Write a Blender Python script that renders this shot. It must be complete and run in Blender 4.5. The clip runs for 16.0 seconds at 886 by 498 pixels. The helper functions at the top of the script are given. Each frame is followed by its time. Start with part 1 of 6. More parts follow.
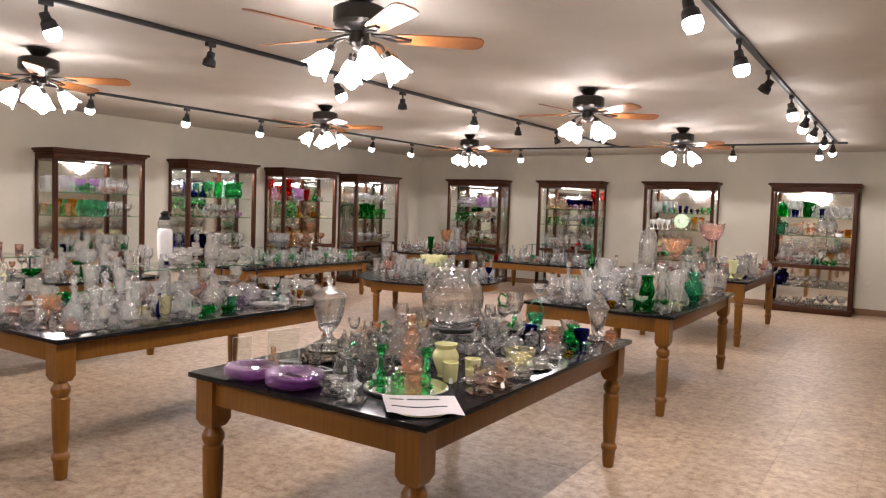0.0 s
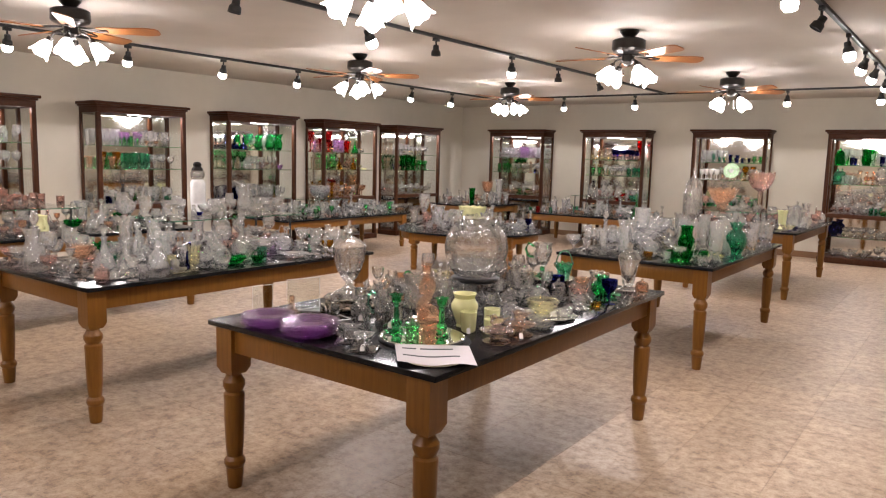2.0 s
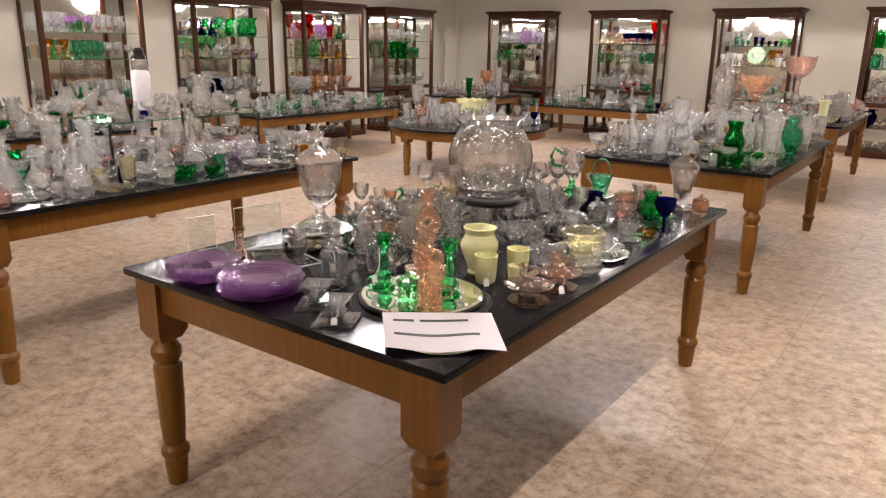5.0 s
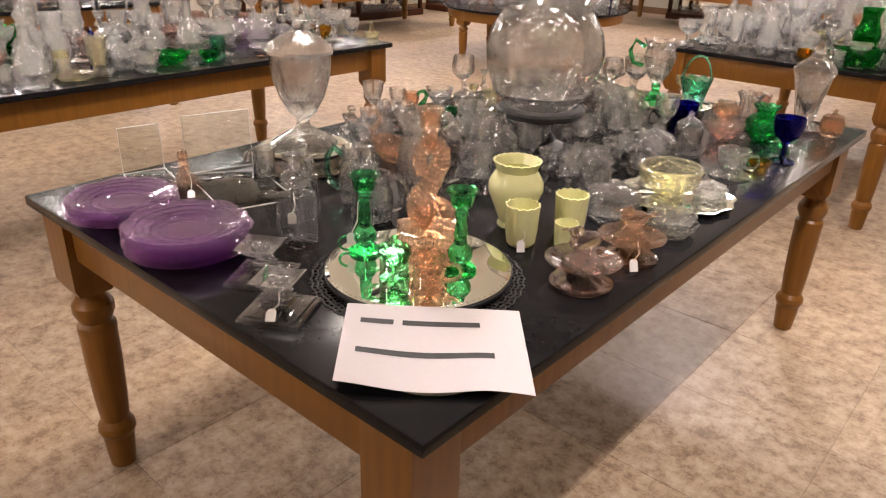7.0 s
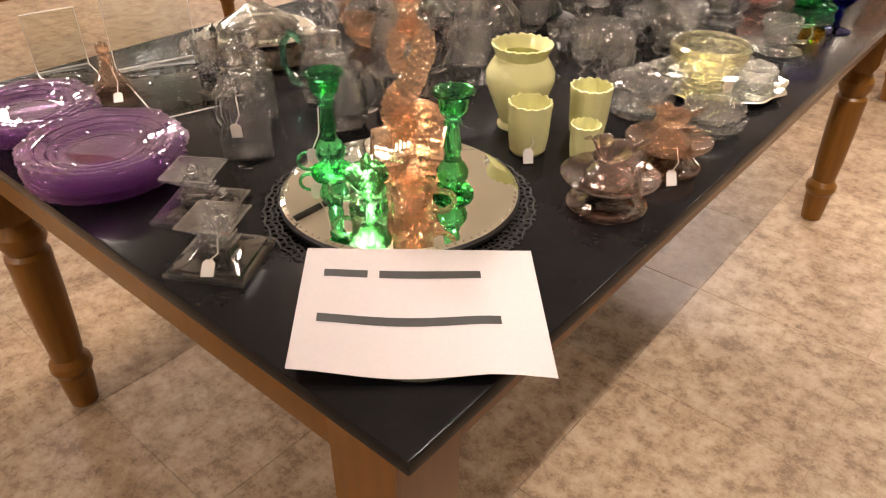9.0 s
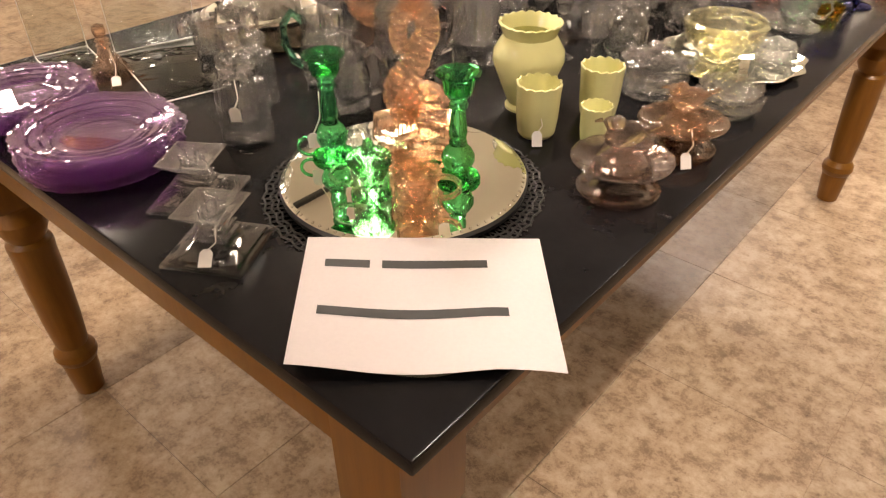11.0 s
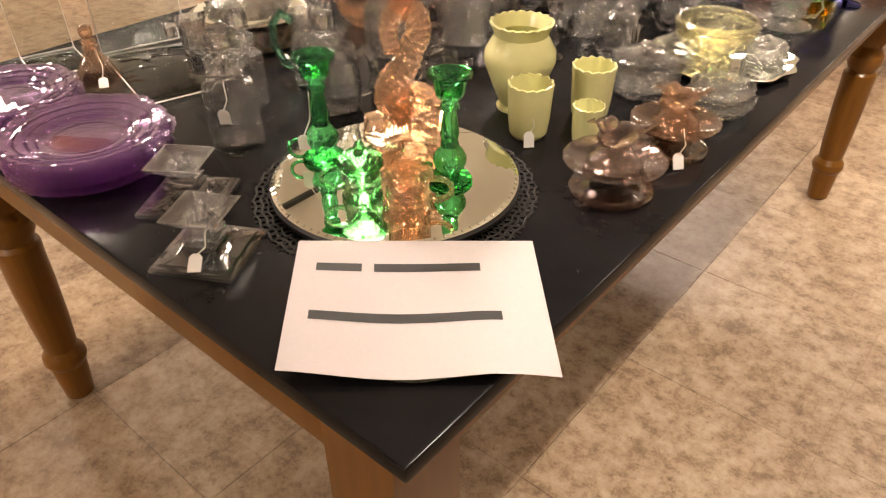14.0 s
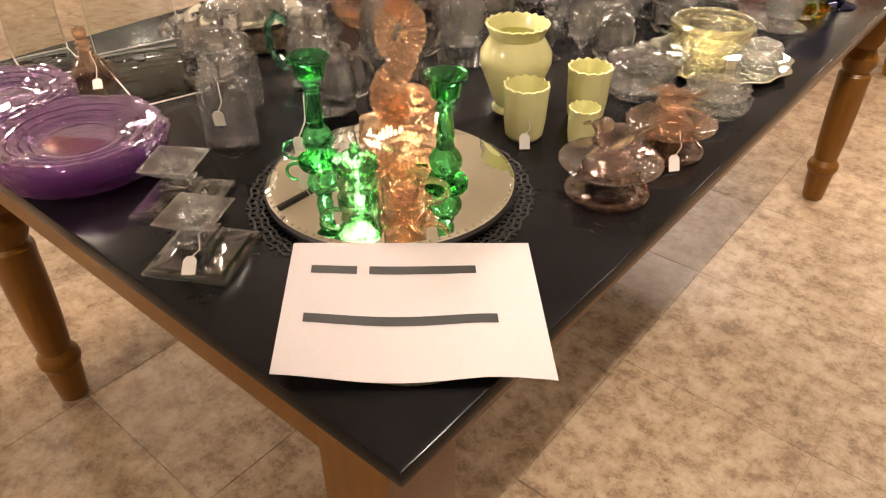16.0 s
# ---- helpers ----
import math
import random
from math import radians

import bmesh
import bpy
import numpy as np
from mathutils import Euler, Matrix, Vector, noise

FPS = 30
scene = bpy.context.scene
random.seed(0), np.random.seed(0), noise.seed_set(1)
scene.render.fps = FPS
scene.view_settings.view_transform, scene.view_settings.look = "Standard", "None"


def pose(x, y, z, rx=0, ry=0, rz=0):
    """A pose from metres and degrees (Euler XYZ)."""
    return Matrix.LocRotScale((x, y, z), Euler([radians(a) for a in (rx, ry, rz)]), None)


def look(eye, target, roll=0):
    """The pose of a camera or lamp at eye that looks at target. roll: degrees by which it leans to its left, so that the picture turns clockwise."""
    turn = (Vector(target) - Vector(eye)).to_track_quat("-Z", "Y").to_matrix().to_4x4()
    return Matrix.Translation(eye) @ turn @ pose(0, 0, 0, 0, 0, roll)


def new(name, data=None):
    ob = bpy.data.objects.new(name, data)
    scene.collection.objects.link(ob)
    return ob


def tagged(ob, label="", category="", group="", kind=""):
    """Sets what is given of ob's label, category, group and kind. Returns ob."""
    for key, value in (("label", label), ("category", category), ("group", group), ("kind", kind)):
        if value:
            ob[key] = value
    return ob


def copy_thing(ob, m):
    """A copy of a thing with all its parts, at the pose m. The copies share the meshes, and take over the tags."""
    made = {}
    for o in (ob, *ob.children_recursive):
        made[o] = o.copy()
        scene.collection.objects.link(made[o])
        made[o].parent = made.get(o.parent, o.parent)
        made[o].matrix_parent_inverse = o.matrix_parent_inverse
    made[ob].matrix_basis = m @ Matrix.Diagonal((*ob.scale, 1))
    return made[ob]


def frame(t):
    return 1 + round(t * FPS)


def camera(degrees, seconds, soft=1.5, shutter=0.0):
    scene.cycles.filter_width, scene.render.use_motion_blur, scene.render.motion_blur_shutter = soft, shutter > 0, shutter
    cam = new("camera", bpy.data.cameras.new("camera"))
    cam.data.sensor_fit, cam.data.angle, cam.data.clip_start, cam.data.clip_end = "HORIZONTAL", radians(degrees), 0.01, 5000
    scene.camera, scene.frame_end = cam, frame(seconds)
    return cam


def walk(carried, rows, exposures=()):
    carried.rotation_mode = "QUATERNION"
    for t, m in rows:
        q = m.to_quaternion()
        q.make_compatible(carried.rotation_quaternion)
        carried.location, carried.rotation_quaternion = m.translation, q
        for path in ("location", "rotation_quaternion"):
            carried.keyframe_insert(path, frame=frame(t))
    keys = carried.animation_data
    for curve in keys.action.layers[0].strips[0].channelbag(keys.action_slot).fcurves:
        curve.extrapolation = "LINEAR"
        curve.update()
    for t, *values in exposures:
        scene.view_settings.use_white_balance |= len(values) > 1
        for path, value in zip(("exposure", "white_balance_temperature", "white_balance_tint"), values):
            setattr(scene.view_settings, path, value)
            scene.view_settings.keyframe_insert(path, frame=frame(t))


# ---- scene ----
cam = camera(63.3, 16.0, 1.15)
PATH = [
    (0, (1.34, -2.007, 1.519), (0.257, -0.329, 1.403), 1.9),
    (0.5, (1.35, -2.002, 1.516), (0.268, -0.325, 1.393), 1.5),
    (1, (1.377, -1.981, 1.516), (0.289, -0.307, 1.389), 1.1),
    (1.5, (1.412, -1.929, 1.503), (0.278, -0.289, 1.346), 1.3),
    (2, (1.401, -1.867, 1.494), (0.219, -0.273, 1.244), 1.5),
    (2.5, (1.311, -1.831, 1.49), (0.215, -0.187, 1.183), 1.3),
    (3, (1.231, -1.749, 1.481), (0.235, -0.061, 1.082), 1.0),
    (3.5, (1.225, -1.58, 1.481), (0.122, 0.05, 1.124), 1.2),
    (4, (1.144, -1.449, 1.47), (0.007, 0.135, 1.025), 1.0),
    (4.2, (1.076, -1.397, 1.466), (-0.068, 0.179, 1.011), 1.0),
    (6.3, (0.562, -0.737, 1.39), (-0.531, 0.745, 0.61), 0.5),
    (6.5, (0.536, -0.673, 1.377), (-0.588, 0.77, 0.567), 0.6),
    (7, (0.485, -0.533, 1.374), (-0.704, 0.841, 0.538), 1.7),
    (7.5, (0.438, -0.449, 1.358), (-0.768, 0.865, 0.453), 0.4),
    (8, (0.358, -0.409, 1.343), (-0.788, 0.937, 0.409), 0.4),
    (8.5, (0.312, -0.376, 1.321), (-0.77, 0.964, 0.303), 0.6),
    (9, (0.306, -0.313, 1.31), (-0.758, 0.944, 0.175), 0.2),
    (9.2, (0.305, -0.297, 1.302), (-0.766, 0.937, 0.149), 0.2),
    (11.5, (0.288, -0.285, 1.299), (-0.778, 0.93, 0.121), -0.8),
    (12, (0.293, -0.286, 1.3), (-0.782, 0.926, 0.128), -1.2),
    (12.5, (0.291, -0.283, 1.301), (-0.781, 0.932, 0.129), -1.3),
    (13, (0.287, -0.28, 1.3), (-0.778, 0.934, 0.121), -1.2),
    (13.5, (0.284, -0.278, 1.301), (-0.768, 0.942, 0.115), -0.8),
    (14, (0.283, -0.279, 1.299), (-0.762, 0.95, 0.117), -0.5),
    (14.5, (0.285, -0.28, 1.299), (-0.761, 0.951, 0.12), -0.7),
    (15, (0.284, -0.278, 1.299), (-0.76, 0.954, 0.118), -0.8),
    (15.5, (0.282, -0.276, 1.298), (-0.758, 0.954, 0.112), -0.5),
    (16, (0.281, -0.276, 1.299), (-0.756, 0.961, 0.118), -0.3),
]
EXPOSURES = [(0.0, -0.03, 6120, 11), (4.2, 0.05, 6150, 11), (6.3, 0.17, 6350, 12), (9.0, 0.26, 7200, 12), (11.3, 0.28, 7700, 11), (16.0, 0.28, 7700, 11)]
walk(cam, [(t, look(eye, target, roll)) for t, eye, target, roll in PATH], EXPOSURES)

# ---- light: ceiling fan lamps and track spots, in a closed room ----
H = 0.768           # height of the display tables
CEIL = 2.63
# The y=-2.25 pair is unseen, added behind the walk to light the near end.
FANS = [(x, y) for x in (-1.15, -4.32) for y in (-2.25, 0.97, 4.19, 7.41)]
world = bpy.data.worlds.new("world")
world.use_nodes = True
world.node_tree.nodes["Background"].inputs[0].default_value = (1.0, 0.85, 0.68, 1)
world.node_tree.nodes["Background"].inputs[1].default_value = 0.02
scene.world = world
WARM = (1.0, 0.90, 0.88)
scene.cycles.max_bounces, scene.cycles.transmission_bounces, scene.cycles.transparent_max_bounces = 20, 20, 32
FAN_WATTS, DOWN_WATTS, SPOT_WATTS, CASE_WATTS = 8.0, 67.0, 38.0, 20.0


def point_lamp(x, y, z, watts, radius):
    data = bpy.data.lights.new("lamp", "POINT")
    data.energy, data.shadow_soft_size, data.color = watts, radius, WARM
    new("lamp", data).matrix_basis = pose(x, y, z)


def spot_lamp(eye, target, watts, size=95, soft=0.03):
    data = bpy.data.lights.new("lamp", "SPOT")
    data.energy, data.shadow_soft_size, data.color = watts, soft, WARM
    data.spot_size, data.spot_blend = radians(size), 0.7
    new("lamp", data).matrix_basis = look(eye, target)


def strip_lamp(m, w, d, watts):
    data = bpy.data.lights.new("lamp", "AREA")
    data.shape, data.size, data.size_y = "RECTANGLE", w, d
    data.energy, data.color = watts, WARM
    new("lamp", data).matrix_basis = m


# ---- materials ----
def material(name):
    m = bpy.data.materials.new(name)
    m.use_nodes = True
    t = m.node_tree
    return m, t, t.nodes["Principled BSDF"]


def node(t, kind, **values):
    n = t.nodes.new(kind)
    for k, v in values.items():
        n.inputs[k.replace("_", " ")].default_value = v
    return n


def ramp(t, fac, stops):
    n = t.nodes.new("ShaderNodeValToRGB")
    while len(n.color_ramp.elements) < len(stops):
        n.color_ramp.elements.new(0.5)
    for e, (p, c) in zip(n.color_ramp.elements, stops):
        e.position, e.color = p, (*c, 1)
    t.links.new(fac, n.inputs["Fac"])
    return n.outputs["Color"]


def bump(t, bsdf, height, strength, distance):
    n = node(t, "ShaderNodeBump", Strength=strength, Distance=distance)
    t.links.new(height, n.inputs["Height"])
    t.links.new(n.outputs["Normal"], bsdf.inputs["Normal"])


def coords(t, scale=(1, 1, 1), which="Object"):
    c, mp = t.nodes.new("ShaderNodeTexCoord"), t.nodes.new("ShaderNodeMapping")
    mp.inputs["Scale"].default_value = scale
    t.links.new(c.outputs[which], mp.inputs["Vector"])
    return mp.outputs["Vector"]


def world_pos(t, scale=(1, 1, 1)):
    g, mp = t.nodes.new("ShaderNodeNewGeometry"), t.nodes.new("ShaderNodeMapping")
    mp.inputs["Scale"].default_value = scale
    t.links.new(g.outputs["Position"], mp.inputs["Vector"])
    return mp.outputs["Vector"]


def noise_tex(t, vec, scale, detail=4.0, rough=0.55):
    n = node(t, "ShaderNodeTexNoise", Scale=scale, Detail=detail, Roughness=rough)
    t.links.new(vec, n.inputs["Vector"])
    return n.outputs["Fac"]


def mix_col(t, fac, a, b, kind="MIX"):
    n = t.nodes.new("ShaderNodeMix")
    n.data_type, n.blend_type = "RGBA", kind
    for sock, v in ((n.inputs["Factor"], fac), (n.inputs["A"], a), (n.inputs["B"], b)):
        if hasattr(v, "is_linked"):
            t.links.new(v, sock)
        else:
            sock.default_value = (*v, 1) if isinstance(v, tuple) else v
    return n.outputs["Result"]


def wood_mat(name, dark, light, rough, grain=(18, 18, 1.4), sheen=1.0):
    m, t, b = material(name)
    vec = coords(t, grain)
    fine = noise_tex(t, vec, 3.0, 6, 0.65)
    broad = noise_tex(t, coords(t, (2, 2, 0.6)), 1.7, 2)
    col = ramp(t, fine, [(0.3, dark), (0.7, light)])
    col = mix_col(t, broad, col, tuple(0.72 * v for v in light), "MIX")
    t.links.new(col, b.inputs["Base Color"])
    b.inputs["Roughness"].default_value = rough
    b.inputs["Coat Weight"].default_value, b.inputs["Specular IOR Level"].default_value = 0.12 * sheen, 0.5 * sheen
    b.inputs["Coat Roughness"].default_value = 0.2
    bump(t, b, fine, 0.12, 0.002)
    return m


def plain_mat(name, col, rough=0.5, metal=0.0, var=0.12, scale=25.0, relief=0.0):
    m, t, b = material(name)
    n = noise_tex(t, world_pos(t), scale, 4)
    c = ramp(t, n, [(0.3, tuple(v * (1 - var) for v in col)), (0.7, tuple(min(1, v * (1 + var)) for v in col))])
    t.links.new(c, b.inputs["Base Color"])
    b.inputs["Roughness"].default_value, b.inputs["Metallic"].default_value = rough, metal
    if relief:
        bump(t, b, n, relief, 0.004)
    return m


def glass_mat(name, col, clear=0.3, rough=0.015, pattern=0.0, scatter=0.015, thin=0.25, gloss=0.9, power=3.0, coat=0.0, grain=60.0, body=None):
    m, t, b = material(name)
    t.nodes.remove(b)
    g, tr, mx = t.nodes.new("ShaderNodeBsdfGlass"), t.nodes.new("ShaderNodeBsdfTransparent"), t.nodes.new("ShaderNodeMixShader")
    g.inputs["Color"].default_value, g.inputs["Roughness"].default_value, g.inputs["IOR"].default_value = (*col, 1), rough, 1.48
    tr.inputs["Color"].default_value, mx.inputs["Fac"].default_value = (*col, 1), clear
    t.links.new(g.outputs[0], mx.inputs[1])
    t.links.new(tr.outputs[0], mx.inputs[2])
    tr2, gl, film, lw, pw, ma, m3 = (t.nodes.new("ShaderNode" + k) for k in ("BsdfTransparent", "BsdfGlossy", "MixShader", "LayerWeight", "Math", "Math", "MixShader"))
    pw.operation, ma.operation = "POWER", "MULTIPLY_ADD"
    pw.inputs[1].default_value, ma.inputs[1].default_value, ma.inputs[2].default_value = power, gloss, 0.05 * gloss
    tr2.inputs["Color"].default_value, gl.inputs["Roughness"].default_value, m3.inputs["Fac"].default_value = (*col, 1), max(rough, 0.01), thin
    t.links.new(lw.outputs["Facing"], pw.inputs[0])
    t.links.new(pw.outputs[0], ma.inputs[0])
    t.links.new(ma.outputs[0], film.inputs["Fac"])
    t.links.new(tr2.outputs[0], film.inputs[1])
    t.links.new(gl.outputs[0], film.inputs[2])
    t.links.new(mx.outputs[0], m3.inputs[1])
    t.links.new(film.outputs[0], m3.inputs[2])
    # Translucent share brightens the glass in place of light scattered inside it.
    df, m2 = t.nodes.new("ShaderNodeBsdfTranslucent"), t.nodes.new("ShaderNodeMixShader")
    df.inputs["Color"].default_value, m2.inputs["Fac"].default_value = (*(body or tuple(v ** 0.5 for v in col)), 1), scatter
    t.links.new(m3.outputs[0], m2.inputs[1])
    t.links.new(df.outputs[0], m2.inputs[2])
    last = m2
    if coat:
        # polished outer skin that catches the lamps along waves, rims and cut edges
        sk, lw2, p2, a2, last = (t.nodes.new("ShaderNode" + k) for k in ("BsdfGlossy", "LayerWeight", "Math", "Math", "MixShader"))
        p2.operation, a2.operation = "POWER", "MULTIPLY_ADD"
        p2.inputs[1].default_value, a2.inputs[1].default_value, a2.inputs[2].default_value = 3.0, coat, 0.06 * coat
        sk.inputs["Roughness"].default_value, sk.inputs["Color"].default_value = 0.05, (*(v ** 0.4 for v in col), 1)
        wave = noise_tex(t, coords(t, (1, 1, 0.35)), grain, 1.0, 0.4)
        bp = node(t, "ShaderNodeBump", Strength=0.6, Distance=0.004)
        t.links.new(wave, bp.inputs["Height"])
        for q in (sk, lw2):
            t.links.new(bp.outputs["Normal"], q.inputs["Normal"])
        t.links.new(lw2.outputs["Facing"], p2.inputs[0])
        t.links.new(p2.outputs[0], a2.inputs[0])
        t.links.new(a2.outputs[0], last.inputs["Fac"])
        t.links.new(m2.outputs[0], last.inputs[1])
        t.links.new(sk.outputs[0], last.inputs[2])
    t.links.new(last.outputs[0], t.nodes["Material Output"].inputs["Surface"])
    if pattern:
        v = t.nodes.new("ShaderNodeTexVoronoi")
        v.inputs["Scale"].default_value = 90
        t.links.new(coords(t), v.inputs["Vector"])
        n = node(t, "ShaderNodeBump", Strength=pattern, Distance=0.006)
        t.links.new(v.outputs["Distance"], n.inputs["Height"])
        t.links.new(n.outputs["Normal"], g.inputs["Normal"])
        t.links.new(n.outputs["Normal"], gl.inputs["Normal"])
    return m


def glow_mat(name, col, strength):
    m, t, b = material(name)
    b.inputs["Base Color"].default_value = (0.85, 0.83, 0.78, 1)
    b.inputs["Roughness"].default_value = 0.35
    b.inputs["Emission Color"].default_value, b.inputs["Emission Strength"].default_value = (*col, 1), strength
    return m


def pane_mat():
    m, t, b = material("pane_glass")
    t.nodes.remove(b)
    gl, tr, mx, fr, lw, pw = (t.nodes.new("ShaderNode" + k) for k in ("BsdfGlossy", "BsdfTransparent", "MixShader", "Math", "LayerWeight", "Math"))
    pw.operation, fr.operation = "POWER", "MULTIPLY_ADD"
    pw.inputs[1].default_value, fr.inputs[1].default_value, fr.inputs[2].default_value = 4.0, 0.8, 0.035
    t.links.new(lw.outputs["Facing"], pw.inputs[0])
    t.links.new(pw.outputs[0], fr.inputs[0])
    gl.inputs["Roughness"].default_value, tr.inputs["Color"].default_value = 0.02, (0.95, 0.97, 0.96, 1)
    t.links.new(fr.outputs[0], mx.inputs["Fac"])
    t.links.new(tr.outputs[0], mx.inputs[1])
    t.links.new(gl.outputs[0], mx.inputs[2])
    t.links.new(mx.outputs[0], t.nodes["Material Output"].inputs["Surface"])
    return m


def floor_mat():
    m, t, b = material("stone_look_tile")
    p = world_pos(t)
    info = t.nodes.new("ShaderNodeObjectInfo")
    n1, n2, n3, n4 = noise_tex(t, p, 3.4, 6, 0.62), noise_tex(t, p, 15, 9, 0.78), noise_tex(t, p, 90, 3), noise_tex(t, p, 46, 6, 0.7)
    c1 = ramp(t, n1, [(0.34, (0.255, 0.163, 0.098)), (0.5, (0.375, 0.265, 0.172)), (0.66, (0.485, 0.37, 0.255))])
    c2 = ramp(t, n2, [(0.39, (0.125, 0.072, 0.040)), (0.49, (0.385, 0.28, 0.185)), (0.60, (0.56, 0.45, 0.335))])
    c = mix_col(t, 0.62, c1, c2)
    # dark mineral flecks and pale veins
    c = mix_col(t, 1.0, c, ramp(t, n4, [(0.30, (0.50, 0.43, 0.37)), (0.44, (0.90, 0.885, 0.87)), (0.60, (0.93, 0.925, 0.915)), (0.74, (1.06, 1.05, 1.03))]), "MULTIPLY")
    shade = ramp(t, info.outputs["Random"], [(0.0, (0.93, 0.93, 0.93)), (1.0, (1.05, 1.04, 1.02))])
    t.links.new(mix_col(t, 1.0, c, shade, "MULTIPLY"), b.inputs["Base Color"])
    r = ramp(t, n2, [(0.3, (0.36,) * 3), (0.7, (0.5,) * 3)])
    t.links.new(r, b.inputs["Roughness"])
    bump(t, b, n3, 0.08, 0.002)
    return m


def top_mat():
    m, t, b = material("black_laminate")
    n, s = noise_tex(t, world_pos(t), 9, 5, 0.7), noise_tex(t, world_pos(t), 140, 2)
    c = ramp(t, n, [(0.3, (0.005, 0.005, 0.006)), (0.7, (0.011, 0.0105, 0.0115))])
    t.links.new(c, b.inputs["Base Color"])
    t.links.new(ramp(t, n, [(0.25, (0.14,) * 3), (0.75, (0.21,) * 3)]), b.inputs["Roughness"])
    b.inputs["Specular IOR Level"].default_value = 0.18
    bump(t, b, s, 0.03, 0.001)
    return m


OAK = wood_mat("honey_oak", (0.135, 0.050, 0.0065), (0.25, 0.105, 0.014), 0.34, sheen=0.7)
WALNUT = wood_mat("dark_walnut", (0.030, 0.0092, 0.0030), (0.072, 0.024, 0.0085), 0.5, sheen=0.3)
BASEWOOD = wood_mat("brown_baseboard", (0.16, 0.08, 0.035), (0.26, 0.14, 0.065), 0.4, (1.5, 1.5, 14))
BLADE = wood_mat("cherry_blade", (0.26, 0.085, 0.022), (0.42, 0.16, 0.045), 0.3, (20, 2, 20))
BLACK_TOP = top_mat()
FLOOR = floor_mat()
GROUT = plain_mat("grout", (0.30, 0.20, 0.125), 0.9, var=0.2, scale=40)
WALL = plain_mat("cream_wall_paint", (0.555, 0.508, 0.418), 0.75, var=0.03, scale=3, relief=0.03)
CEILING = plain_mat("ceiling_paint", (0.60, 0.555, 0.49), 0.8, var=0.05, scale=1.6, relief=0.05)
BRONZE = plain_mat("dark_bronze", (0.030, 0.026, 0.023), 0.28, 0.7)
BLACK = plain_mat("matte_black", (0.012, 0.012, 0.012), 0.5)
CHROME = plain_mat("chrome", (0.62, 0.60, 0.57), 0.18, 1.0, var=0.03)
SILVER = plain_mat("tarnished_silver", (0.42, 0.38, 0.32), 0.27, 1.0, var=0.35, scale=60, relief=0.25)
MIRROR = plain_mat("mirror_glass", (0.92, 0.96, 0.86), 0.015, 1.0, var=0.01)
CASE_BACK = plain_mat("aged_case_mirror", (0.80, 0.78, 0.72), 0.05, 1.0, var=0.03)
PAPER = plain_mat("white_paper", (0.50, 0.46, 0.46), 0.8, var=0.02, scale=200)
INK = plain_mat("black_ink", (0.02, 0.02, 0.02), 0.7)
TAG = plain_mat("white_card_tag", (0.80, 0.78, 0.74), 0.8, var=0.03)
STRING = plain_mat("white_string", (0.75, 0.72, 0.66), 0.9)
LACE = plain_mat("black_lace", (0.018, 0.016, 0.015), 0.7, var=0.3, scale=200)
CUSTARD = plain_mat("custard_glass", (0.70, 0.69, 0.36), 0.16, var=0.04, scale=20)
MILK = plain_mat("milk_glass", (0.78, 0.77, 0.74), 0.2, var=0.03)
PORCELAIN = plain_mat("printed_porcelain", (0.76, 0.74, 0.72), 0.25, var=0.06, scale=30)
PLASTIC = plain_mat("ivory_plate", (0.6, 0.55, 0.44), 0.5, var=0.02)
CASE_GLOW = glow_mat("case_lamp", (1.0, 0.93, 0.84), 10.0)
SHADE = glow_mat("lit_frosted_shade", (1.0, 0.90, 0.84), 38.0)
BULB = glow_mat("lit_bulb", (1.0, 0.92, 0.86), 90.0)
PANE = pane_mat()
